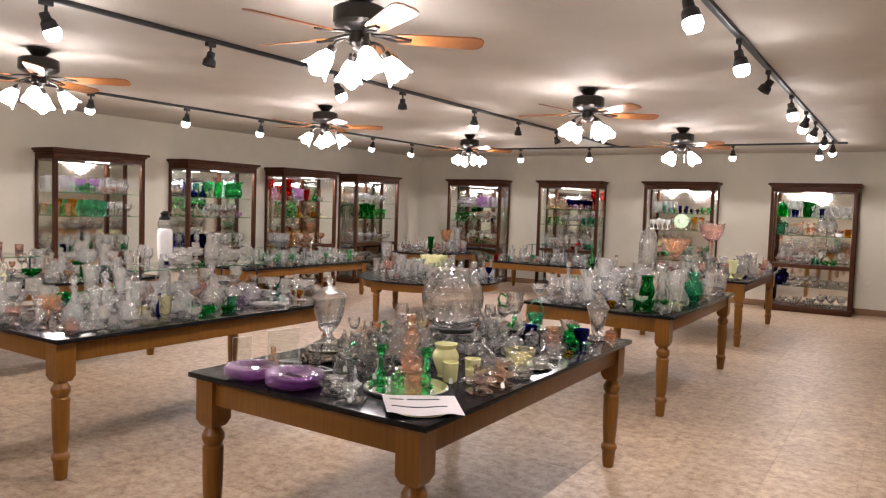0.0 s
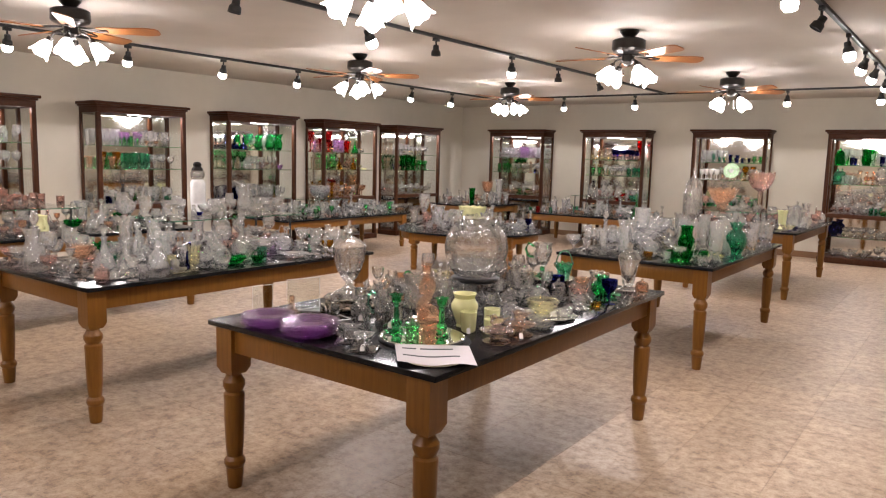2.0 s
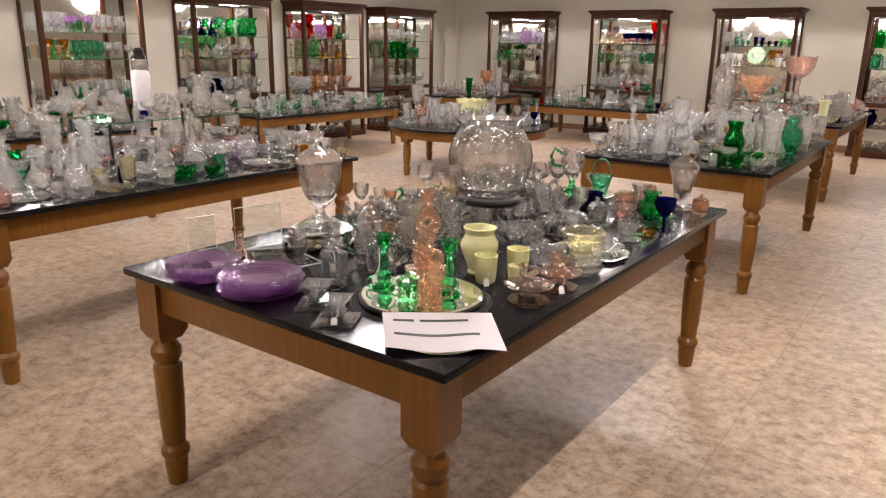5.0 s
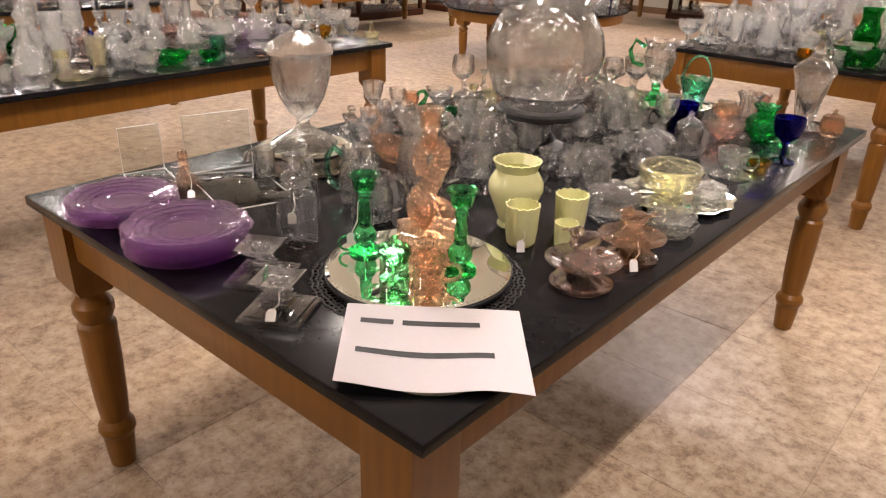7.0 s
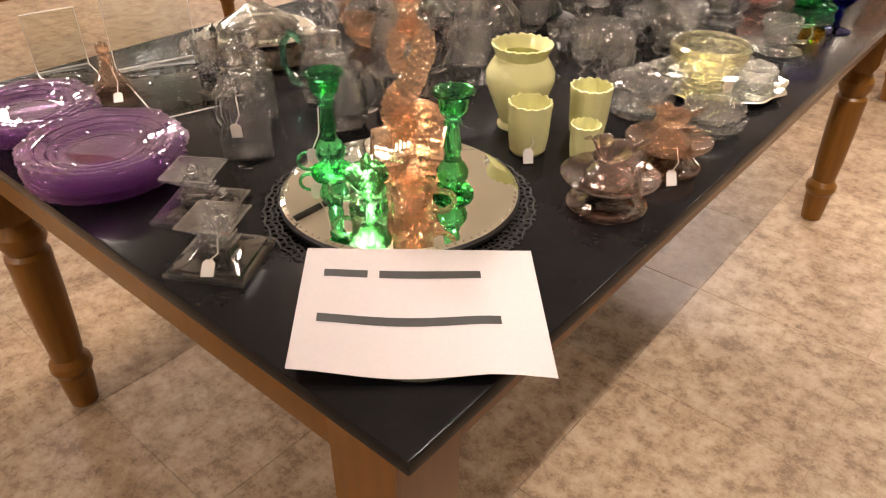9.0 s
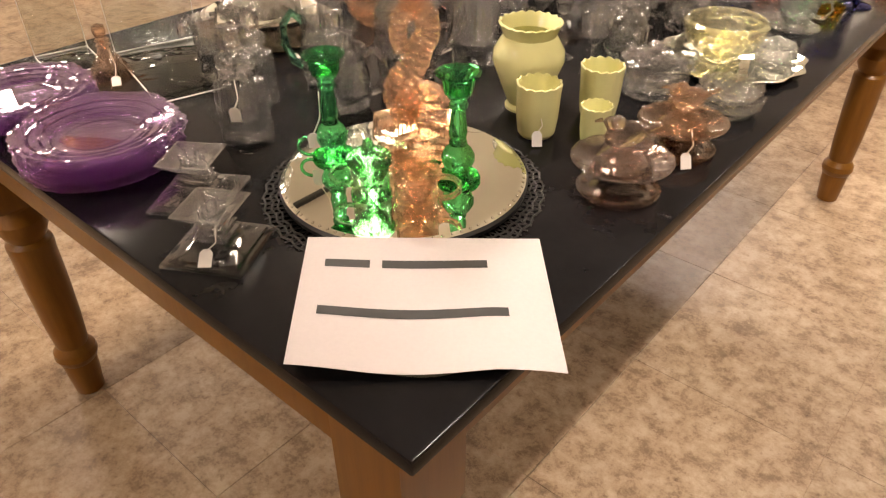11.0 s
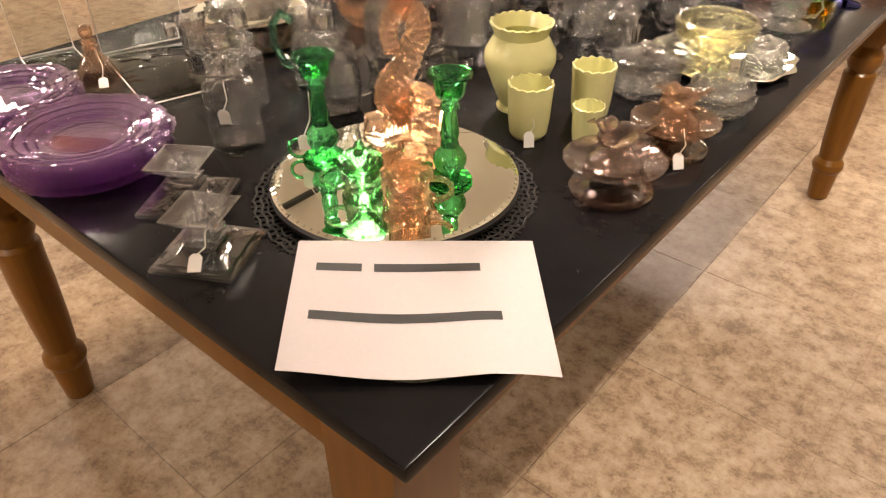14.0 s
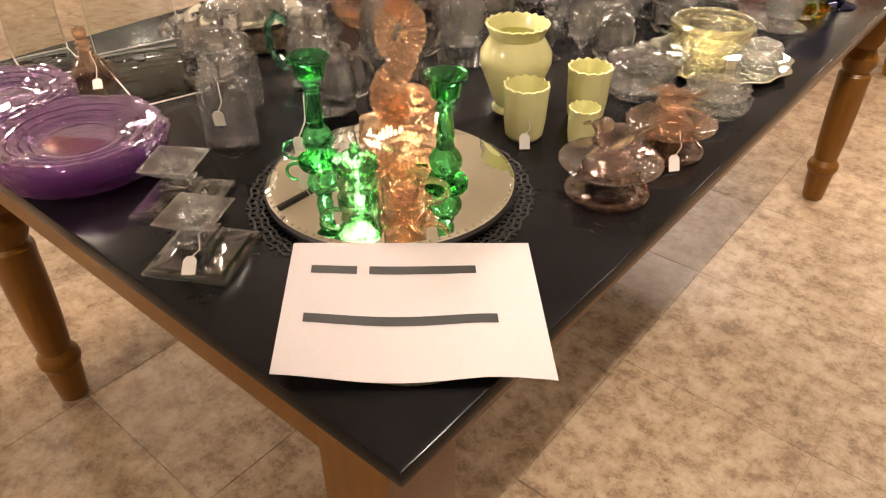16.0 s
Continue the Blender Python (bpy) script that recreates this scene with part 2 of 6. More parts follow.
GLASS = {
    "clear": glass_mat("clear_glass", (0.993, 0.995, 0.993), 0.05, 0.0, 0.25, 0.05, 0.6, 1.0, 1.9, coat=0.6, grain=70),
    "cut": glass_mat("cut_clear_glass", (0.99, 0.992, 0.99), 0.05, 0.0, 0.5, 0.09, 0.5, 1.0, 1.8, coat=0.75, grain=110),
    "crystal": glass_mat("bright_crystal", (0.996, 0.997, 0.996), 0.14, 0.0, 0.0, 0.014, 0.32, 1.0, 1.7),
    "crystal_cut": glass_mat("cut_crystal", (0.996, 0.997, 0.996), 0.14, 0.0, 0.35, 0.04, 0.3, 1.0, 1.6),
    "peach_scaled": glass_mat("scaly_peach_glass", (0.985, 0.85, 0.74), 0.2, 0.0, 0.3, 0.10, 0.25, 1.0, 2.0, body=(0.98, 0.62, 0.42)),
    "crystal_plain": glass_mat("plain_crystal", (0.996, 0.997, 0.996), 0.3, 0.0, 0.0, 0.06, 0.6, 1.0, 1.3),
    "frosted": glass_mat("frosted_glass", (0.97, 0.97, 0.97), 0.3, 0.10, 0, 0.08),
    "green": glass_mat("emerald_glass", (0.36, 0.87, 0.54), 0.18, 0.0, 0.0, 0.02, 0.12, body=(0.15, 0.6, 0.3)),
    "lightgreen": glass_mat("pale_green_glass", (0.64, 0.95, 0.72), 0.2, 0.0, 0.0, 0.01, 0.35, body=(0.4, 0.9, 0.5)),
    "deepgreen": glass_mat("deep_green_glass", (0.10, 0.60, 0.22), 0.25, 0.005),
    "teal": glass_mat("teal_glass", (0.55, 0.90, 0.76), 0.2, 0.0),
    "peach": glass_mat("peach_glass", (0.985, 0.85, 0.74), 0.2, 0.0, 0.0, 0.075, 0.35, 1.0, 1.8, body=(0.98, 0.62, 0.42)),
    "pink": glass_mat("pink_glass", (0.985, 0.87, 0.83), 0.1, 0.0, 0.3, 0.06, coat=0.3, body=(0.95, 0.66, 0.60)),
    "amber": glass_mat("amber_glass", (0.88, 0.66, 0.16), 0.3),
    "yellow": glass_mat("yellow_glass", (0.99, 0.965, 0.80), 0.15, 0.0, 0.15, 0.06, 0.3, 1.0, 2.2, coat=0.2),
    "cobalt": glass_mat("cobalt_glass", (0.07, 0.08, 0.50), 0.2),
    "purple": glass_mat("amethyst_glass", (0.93, 0.81, 0.955), 0.2, 0.0, 0.0, 0.12, 0.4, 1.0, 1.7, body=(0.74, 0.48, 0.80)),
    "mauve": glass_mat("smoky_mauve_glass", (0.955, 0.85, 0.81), 0.25, 0.0, 0.0, 0.015, 0.42, 1.0, 1.5),
    "red": glass_mat("ruby_glass", (0.85, 0.08, 0.05), 0.2),
    "custard": CUSTARD,
    "milk": MILK,
}
WORDS = {"crystal": "clear", "crystal_cut": "clear pressed", "clear": "clear", "cut": "clear cut", "frosted": "frosted", "green": "emerald green", "lightgreen": "pale green", "deepgreen": "deep green",
         "teal": "teal green", "peach": "peach", "pink": "pale pink", "amber": "amber", "yellow": "pale yellow", "cobalt": "cobalt blue",
         "purple": "amethyst purple", "mauve": "smoky mauve", "red": "ruby red", "custard": "opaque custard yellow", "milk": "white milk"}


# ---- mesh helpers ----
def finish(bm, name, mat, smooth=True):
    bmesh.ops.recalc_face_normals(bm, faces=bm.faces)
    me = bpy.data.meshes.new(name)
    bm.to_mesh(me)
    bm.free()
    me.materials.append(mat)
    if smooth:
        me.polygons.foreach_set("use_smooth", [True] * len(me.polygons))
        me.set_sharp_from_angle(angle=radians(26))
    return me


def part(name, bm, mat, parent=None, label="", smooth=True):
    ob = new(name, finish(bm, name, mat, smooth))
    ob.parent = parent
    return tagged(ob, label)


def box(bm, x0, x1, y0, y1, z0, z1, bevel=0.0):
    r = bmesh.ops.create_cube(bm, size=1.0)
    for v in r["verts"]:
        v.co = ((x0 + x1) / 2 + v.co.x * (x1 - x0), (y0 + y1) / 2 + v.co.y * (y1 - y0), (z0 + z1) / 2 + v.co.z * (z1 - z0))
    if bevel:
        edges = list({e for v in r["verts"] for e in v.link_edges})
        bmesh.ops.bevel(bm, geom=edges, offset=bevel, segments=2, affect="EDGES", profile=0.5)
    return bm


def a_box(x0, x1, y0, y1, z0, z1, bevel=0.0):
    return box(bmesh.new(), x0, x1, y0, y1, z0, z1, bevel)


def lathe(bm, profile, seg=24, shape=None, at=(0, 0, 0)):
    """Turns (radius, height) pairs about z. shape(angle, r, z, k) may alter r and z; k runs 0 to 1 along the profile."""
    rings = []
    n = len(profile)
    for i, (r, z) in enumerate(profile):
        if r < 1e-5:
            rings.append([bm.verts.new((at[0], at[1], at[2] + z))])
            continue
        ring = []
        for s in range(seg):
            a = 2 * math.pi * s / seg
            rr, zz = shape(a, r, z, i / (n - 1)) if shape else (r, z)
            ring.append(bm.verts.new((at[0] + rr * math.cos(a), at[1] + rr * math.sin(a), at[2] + zz)))
        rings.append(ring)
    for a, b in zip(rings, rings[1:]):
        if len(a) == 1 and len(b) == 1:
            continue
        for s in range(seg):
            e = (s + 1) % seg
            if len(a) == 1:
                bm.faces.new((a[0], b[s], b[e]))
            elif len(b) == 1:
                bm.faces.new((a[s], b[0], a[e]))
            else:
                bm.faces.new((a[s], b[s], b[e], a[e]))
    return bm


def tube(bm, points, radius, seg=8, taper=None, squash=1.0):
    """A round bar along points, with closed ends."""
    pts = [Vector(p) for p in points]
    rings, up = [], Vector((0.13, 0.21, 0.97))
    for i, p in enumerate(pts):
        d = (pts[min(i + 1, len(pts) - 1)] - pts[max(i - 1, 0)]).normalized()
        u = d.cross(up)
        u = u.normalized() if u.length > 1e-4 else Vector((1, 0, 0))
        w = u.cross(d)
        r = radius * (taper(i / (len(pts) - 1)) if taper else 1)
        rings.append([bm.verts.new(p + r * (math.cos(2 * math.pi * s / seg) * u + squash * math.sin(2 * math.pi * s / seg) * w)) for s in range(seg)])
    for a, b in zip(rings, rings[1:]):
        for s in range(seg):
            bm.faces.new((a[s], b[s], b[(s + 1) % seg], a[(s + 1) % seg]))
    bm.faces.new(rings[0][::-1])
    bm.faces.new(rings[-1])
    return bm


def arc(cx, cz, rx, rz, a0, a1, n=12, y=0.0):
    return [(cx + rx * math.cos(radians(a0 + (a1 - a0) * i / n)), y, cz + rz * math.sin(radians(a0 + (a1 - a0) * i / n))) for i in range(n + 1)]


def shell(outer, wall, floor_z):
    """Closes an outer profile, given from the foot's middle to the rim, with an inner wall."""
    rim_r, rim_z = outer[-1]
    inner = [(max(r - wall, 0.001), z) for r, z in outer if z > floor_z + 0.002 and r > wall * 1.6]
    keep = []
    low = None
    for r, z in reversed(inner):
        if low is not None and (z >= low):
            continue
        keep.append((r, z + (0.0 if keep else 0.001)))
        low = z
    return list(outer) + [(rim_r - wall * 0.5, rim_z + wall * 0.35)] + keep + [(0, floor_z)]


def flute(n, depth, z0=-9, z1=9):
    return lambda a, r, z, k: (r * (1 - depth * (0.5 + 0.5 * math.cos(n * a)) * (1 if z0 <= z <= z1 else 0)), z)


def ribs(n, depth, z0=-9, z1=9):
    """Ribs that stand out on the outer wall of a shell alone, with sharp valleys between."""
    return lambda a, r, z, k: (r * (1 + depth * abs(math.cos(n * a / 2)) * (1 if k < 0.5 and z0 <= z <= z1 else 0)), z)


def scallop(n, depth, lift, z0):
    """Waves a rim above height z0."""
    def f(a, r, z, k):
        w = max(0.0, z - z0) / 0.03
        w = min(1.0, w)
        c = math.cos(n * a)
        return r * (1 + depth * w * c), z + lift * w * c
    return f


def squared(p=0.35):
    def f(a, r, z, k):
        c = max(abs(math.cos(a)), abs(math.sin(a)))
        return r * (1 - p + p / c), z
    return f


def thing(name, label, category, group="", kind=""):
    return tagged(new(name), label, category, group, kind)


def settle(ob, x, y, z=0.0, rot=0.0, s=1.0):
    ob.matrix_basis = pose(x, y, z, 0, 0, rot) @ Matrix.Diagonal((s, s, s, 1))
    return ob


# ---- the room ----
X0, X1, Y0, Y1 = -7.98, 3.9, -4.4, 11.40


def structure(name, bm, mat, label, category):
    return tagged(part(name, bm, mat, None, "", False), label, category, "", "structure")


structure("wall_back", a_box(X0 - 0.15, X1 + 0.15, Y1, Y1 + 0.15, 0, CEIL), WALL, "cream painted wall behind the display cabinets", "wall")
structure("wall_left", a_box(X0 - 0.15, X0, Y0, Y1, 0, CEIL), WALL, "cream painted wall lined with display cabinets", "wall")
structure("wall_right", a_box(X1, X1 + 0.15, Y0, Y1, 0, CEIL), WALL, "plain cream painted wall", "wall")
structure("wall_front", a_box(X0 - 0.15, X1 + 0.15, Y0 - 0.15, Y0, 0, CEIL), WALL, "plain cream painted wall", "wall")
structure("ceiling", a_box(X0 - 0.15, X1 + 0.15, Y0 - 0.15, Y1 + 0.15, CEIL, CEIL + 0.12), CEILING, "flat painted ceiling with a faint texture", "ceiling")
FLOOR_OB = structure("floor", a_box(X0 - 0.15, X1 + 0.15, Y0 - 0.15, Y1 + 0.15, -0.12, -0.004), GROUT, "beige and brown mottled stone-look tile floor", "floor")
for nm, (x0, x1, y0, y1) in {"baseboard_back": (X0, X1, Y1 - 0.016, Y1), "baseboard_left": (X0, X0 + 0.016, Y0, Y1 - 0.018),
                             "baseboard_right": (X1 - 0.016, X1, Y0, Y1 - 0.018)}.items():
    structure(nm, a_box(x0, x1, y0, y1, 0.002, 0.105, 0.004), BASEWOOD, "brown stained wooden baseboard along the wall", "baseboard")

outlet = thing("wall_outlet", "ivory wall socket plate on the cream wall", "outlet")
part("plate", a_box(-0.035, 0.035, -0.006, 0, -0.057, 0.057, 0.003), PLASTIC, outlet)
for dz in (-0.02, 0.02):
    part("socket", a_box(-0.014, 0.014, -0.009, -0.005, dz - 0.012, dz + 0.012, 0.003), PLASTIC, outlet)
settle(outlet, 0.845, Y1, 0.54)


# ---- ceiling fans ----
def fan_proto():
    f = thing("ceiling_fan", "dark bronze ceiling fan with cherry blades and four lit frosted shades", "ceiling fan", "ceiling fans")
    part("canopy", lathe(bmesh.new(), [(0, 0), (0.085, 0), (0.08, -0.02), (0.045, -0.06), (0.04, -0.075), (0, -0.075)], 28), BRONZE, f)
    part("motor_housing", lathe(bmesh.new(), [(0, -0.072), (0.12, -0.075), (0.142, -0.088), (0.145, -0.16), (0.13, -0.178), (0.06, -0.205), (0, -0.205)], 32,
                                flute(16, 0.015, -0.162, -0.087)), BRONZE, f)
    part("switch_housing", lathe(bmesh.new(), [(0, -0.2), (0.052, -0.205), (0.055, -0.265), (0.035, -0.29), (0.012, -0.30), (0, -0.305)], 24), BRONZE, f)
    for k in range(5):
        a = 41 + 72 * k
        m = pose(0, 0, -0.225, 0, 0, a) @ pose(0, 0, 0, -13, 0, 0)
        bm = bmesh.new()
        outline = [(0.20, -0.045), (0.26, -0.055), (0.60, -0.068), (0.645, -0.058), (0.665, -0.03), (0.665, 0.03), (0.645, 0.058), (0.60, 0.068), (0.26, 0.055), (0.20, 0.045)]
        lo, hi = ([bm.verts.new(m @ Vector((x, y, z))) for x, y in outline] for z in (-0.004, 0.004))
        bm.faces.new(hi)
        bm.faces.new(lo[::-1])
        for i in range(len(outline)):
            j = (i + 1) % len(outline)
            bm.faces.new((lo[i], lo[j], hi[j], hi[i]))
        blade = part("blade", bm, BLADE, f, "glossy cherry wood blade", False)
        bm = bmesh.new()
        for w in (-0.02, 0.02):
            tube(bm, [m @ Vector((0.06, 0, 0.012)), m @ Vector((0.13, w * 0.6, 0.005)), m @ Vector((0.20, w * 1.3, -0.006)), m @ Vector((0.275, w * 0.3, -0.008))], 0.008, 6)
        part("blade_iron", bm, BRONZE, blade)
    for k in range(4):
        a = 33 + 20 + 90 * k
        m = pose(0, 0, -0.275, 0, 0, a)
        arm = part("lamp_arm", tube(bmesh.new(), [m @ Vector(p) for p in [(0.03, 0, 0), (0.08, 0, 0.025), (0.12, 0, 0.01), (0.142, 0, -0.02)]], 0.008, 8), BRONZE, f)
        bm = lathe(bmesh.new(), [(0, 0.015), (0.024, 0.012), (0.026, -0.03), (0, -0.03)], 16)
        bm.transform(m @ pose(0.145, 0, -0.03, 0, -38, 0))
        part("lamp_holder", bm, BRONZE, arm)
        prof = [(0.022, -0.002), (0.03, -0.012), (0.05, -0.055), (0.056, -0.085), (0.064, -0.11), (0.074, -0.13), (0.07, -0.13), (0.060, -0.108), (0.052, -0.085), (0.046, -0.055), (0.026, -0.013), (0.018, -0.004)]
        bm = lathe(bmesh.new(), prof + prof[:1], 24, lambda an, r, z, kk: (r * (1 + (0.07 * math.cos(4 * an) if z < -0.1 else 0)), z - (0.012 * math.cos(4 * an) if z < -0.1 else 0)))
        bm.transform(m @ pose(0.15, 0, -0.045, 0, -38, 0))
        part("shade", bm, SHADE, f, "glowing frosted tulip glass shade")
        bm = bmesh.new()
        bmesh.ops.create_uvsphere(bm, u_segments=12, v_segments=8, radius=0.024)
        bm.transform(m @ pose(0.15, 0, -0.045, 0, -38, 0) @ pose(0, 0, -0.07))
        part("bulb", bm, BULB, f)
    for dx, dy, dz in ((0.03, 0.02, -0.42), (-0.02, -0.03, -0.36)):
        chain = part("pull_chain", tube(bmesh.new(), [(dx, dy, -0.28), (dx, dy, dz)], 0.0016, 5), CHROME, f)
        part("knob", lathe(bmesh.new(), [(0, -0.026), (0.007, -0.018), (0.005, -0.006), (0, 0)], 10, None, (dx, dy, dz)), CHROME, chain)
    return f


fan = None
for x, y in FANS:
    m = pose(x, y, CEIL)
    if fan is None:
        fan = fan_proto()
        fan.matrix_basis = m
    else:
        copy_thing(fan, m)
    point_lamp(x, y, CEIL - 0.50, FAN_WATTS, 0.09)
    spot_lamp((x, y, CEIL - 0.52), (x, y, 0), DOWN_WATTS, 165, 0.10)


# ---- track lighting ----
def rail(name, x0, x1, y0, y1):
    ob = thing("light_track", "black metal lighting track screwed to the ceiling", "light track", "lighting tracks")
    part("rail", a_box(x0, x1, y0, y1, -0.028, 0, 0.003), BLACK, ob)
    return settle(ob, 0, 0, CEIL)


rail("mid", -2.798, -2.762, -3.9, 9.66)
rail("left", -6.038, -6.002, -3.9, 9.66)
rail("right", 0.392, 0.428, -3.9, 9.66)
rail("back", -6.038, 0.55, 9.662, 9.698)


def head(x, y, aim, lit, watts=SPOT_WATTS):
    h = thing("track_spotlight", ("lit" if lit else "unlit") + " black cylinder spotlight hanging from the ceiling track", "spotlight", "track spotlights")
    part("adapter", a_box(-0.018, 0.018, -0.035, 0.035, -0.03, 0, 0.003), BLACK, h)
    part("stem", tube(bmesh.new(), [(0, 0, -0.028), (0, 0, -0.075)], 0.009, 8), BLACK, h)
    d = (Vector(aim) - Vector((x, y, CEIL - 0.13))).normalized()
    turn = d.to_track_quat("-Z", "Y").to_matrix().to_4x4()
    m = Matrix.Translation((0, 0, -0.10)) @ turn
    bm = lathe(bmesh.new(), [(0, 0.035), (0.024, 0.035), (0.027, 0.028), (0.028, -0.005), (0.042, -0.022), (0.046, -0.062), (0.043, -0.062), (0.036, -0.03), (0, -0.03)], 20)
    bm.transform(m)
    can = part("can", bm, BLACK, h)
    bm = lathe(bmesh.new(), [(0, -0.034), (0.034, -0.038), (0.0405, -0.055), (0.047 if lit else 0.034, -0.072 if lit else -0.052), (0.047 if lit else 0.02, -0.095 if lit else -0.051), (0.034 if lit else 0.01, -0.122 if lit else -0.0505), (0, -0.13 if lit else -0.05)], 18)
    bm.transform(m)
    part("bulb", bm, BULB if lit else BLACK, can)
    settle(h, x, y, CEIL - 0.028)
    if lit:
        spot_lamp(Vector((x, y, CEIL - 0.128)) + d * 0.17, aim, watts)


for y, lit, aim in ((0.20, 1, (-2.7, 1.0, 0.8)), (1.33, 0, (-3.1, 1.0, 0)), (2.65, 1, (-2.4, 3.5, 0.7)), (3.58, 0, (-2.78, 3.6, 0)), (4.93, 1, (-3.2, 5.6, 0.5)),
                    (6.0, 0, (-2.78, 6.0, 0)), (7.15, 0, (-2.0, 8.0, 0))):
    head(-2.78, y, aim, lit)
for y in (0.02, 1.22, 2.41, 3.62, 4.80, 7.20, 8.29):
    head(-6.02, y, (-6.6, y + 0.1, 0.9), 1)
for x in (-4.60, -3.30, -0.98, 0.20):
    head(x, 9.68, (x, 9.8, 0.9), 1)
# Head at y=0.3 is unseen, added with extra watts to brighten the floor.
for y, lit, aim in ((0.3, 1, (0.95, 0.9, 0.0)), (1.5, 1, (1.1, 1.6, 0.0)), (2.70, 1, (0.95, 2.95, 0.0)), (3.78, 0, (-1.1, 3.3, 0)), (5.02, 1, (1.0, 4.9, 0.0)), (6.1, 1, (-0.3, 6.8, 0.7)),
                    (6.95, 1, (-0.4, 7.5, 0.7)), (8.0, 1, (0.2, 9.5, 1.0)), (9.15, 1, (0.3, 10.2, 1.0))):
    head(0.41, y, aim, lit, SPOT_WATTS if aim[2] else 2.6 * SPOT_WATTS)


# ---- display tables ----
def leg_mesh(h):
    """Square block with chamfered foot, then a turned baluster."""
    bm = bmesh.new()
    k = h / 0.735
    c = 0.052
    sec = [(c, 0.735), (c, 0.555), (c * 0.72, 0.525)]
    rings = []
    for r, z in sec:
        rings.append([bm.verts.new((sx * r, sy * r, z * k)) for sx, sy in ((-1, -1), (1, -1), (1, 1), (-1, 1))])
    for a, b in zip(rings, rings[1:]):
        for s in range(4):
            bm.faces.new((a[s], b[s], b[(s + 1) % 4], a[(s + 1) % 4]))
    bm.faces.new(rings[0])
    bm.faces.new(rings[-1][::-1])
    prof = [(0, 0.528), (0.036, 0.528), (0.034, 0.518), (0.038, 0.508), (0.049, 0.490), (0.0495, 0.470), (0.041, 0.450), (0.037, 0.443), (0.046, 0.434), (0.047, 0.423),
            (0.0455, 0.405), (0.045, 0.33), (0.041, 0.22), (0.036, 0.155), (0.035, 0.148), (0.046, 0.132), (0.048, 0.117), (0.043, 0.103), (0.039, 0.098), (0.038, 0.07), (0.032, 0.004), (0.028, 0), (0, 0)]
    lathe(bm, [(r, z * k) for r, z in prof], 24)
    return bm


LEG_ME = {}


def legs(parent, spots, h):
    for x, y in spots:
        if h not in LEG_ME:
            LEG_ME[h] = finish(leg_mesh(h), "leg", OAK)
        ob = new("leg", LEG_ME[h])
        ob.parent, ob.location = parent, (x, y, 0)


def table(x0, x1, y0, y1, h=H):
    t = thing("display_table", "honey-oak display table with a black top and turned legs", "table", "display tables")
    w, d = x1 - x0, y1 - y0
    part("tabletop", a_box(0, w, 0, d, h - 0.024, h, 0.004), BLACK_TOP, t, "black laminate tabletop")
    i, th, dp = 0.036, 0.022, 0.110
    lo, hi = h - 0.024 - dp, h - 0.025
    for b in ((0.12, w - 0.12, i, i + th), (0.12, w - 0.12, d - i - th, d - i), (i + 0.016, i + th + 0.016, 0.12, d - 0.12), (w - i - th - 0.016, w - i - 0.016, 0.12, d - 0.12)):
        part("apron", a_box(*b, lo, hi, 0.002), OAK, t)
    legs(t, [(0.088, 0.070), (w - 0.088, 0.070), (0.088, d - 0.070), (w - 0.088, d - 0.070)], h - 0.025)
    return settle(t, x0, y0)


def round_table(x, y, r, h):
    t = thing("round_display_table", "low round oak display table with a black top", "table", "display tables")
    part("tabletop", lathe(bmesh.new(), [(0, h), (r - 0.004, h), (r, h - 0.004), (r, h - 0.02), (r - 0.004, h - 0.024), (0, h - 0.024)], 72), BLACK_TOP, t, "round black laminate tabletop")
    part("apron", lathe(bmesh.new(), [(r - 0.05, h - 0.026), (r - 0.05, h - 0.12), (r - 0.075, h - 0.12), (r - 0.075, h - 0.026), (r - 0.05, h - 0.026)], 72), OAK, t)
    q = (r - 0.10)
    legs(t, [(q * math.cos(radians(a)), q * math.sin(radians(a))) for a in (70, 160, 250, 340)], h - 0.025)
    return settle(t, x, y)


T1 = (-1.258, 0.000, 0.000, 2.180)
T3 = (-1.310, -0.065, 3.330, 5.545)
T4 = (-1.480, -0.185, 6.850, 9.200)
T2 = (-3.550, -2.300, 0.000, 2.230)
T8 = (-6.000, -4.660, 0.030, 2.330)
T7 = (-7.380, -6.280, 4.800, 7.500)
T6 = (-7.380, -6.050, 9.300, 10.750)
T5 = (-5.300, -2.950, 9.720, 10.840)
for spot in (T1, T2, T3, T4, T8):
    table(*spot)
table(*T7, 0.57)
table(*T6, 0.62)
table(*T5, 0.55)
round_table(-4.12, 6.18, 0.98, 0.56)


# ---- display cabinets ----
CASE_Z = [0.95, 1.25, 1.55]


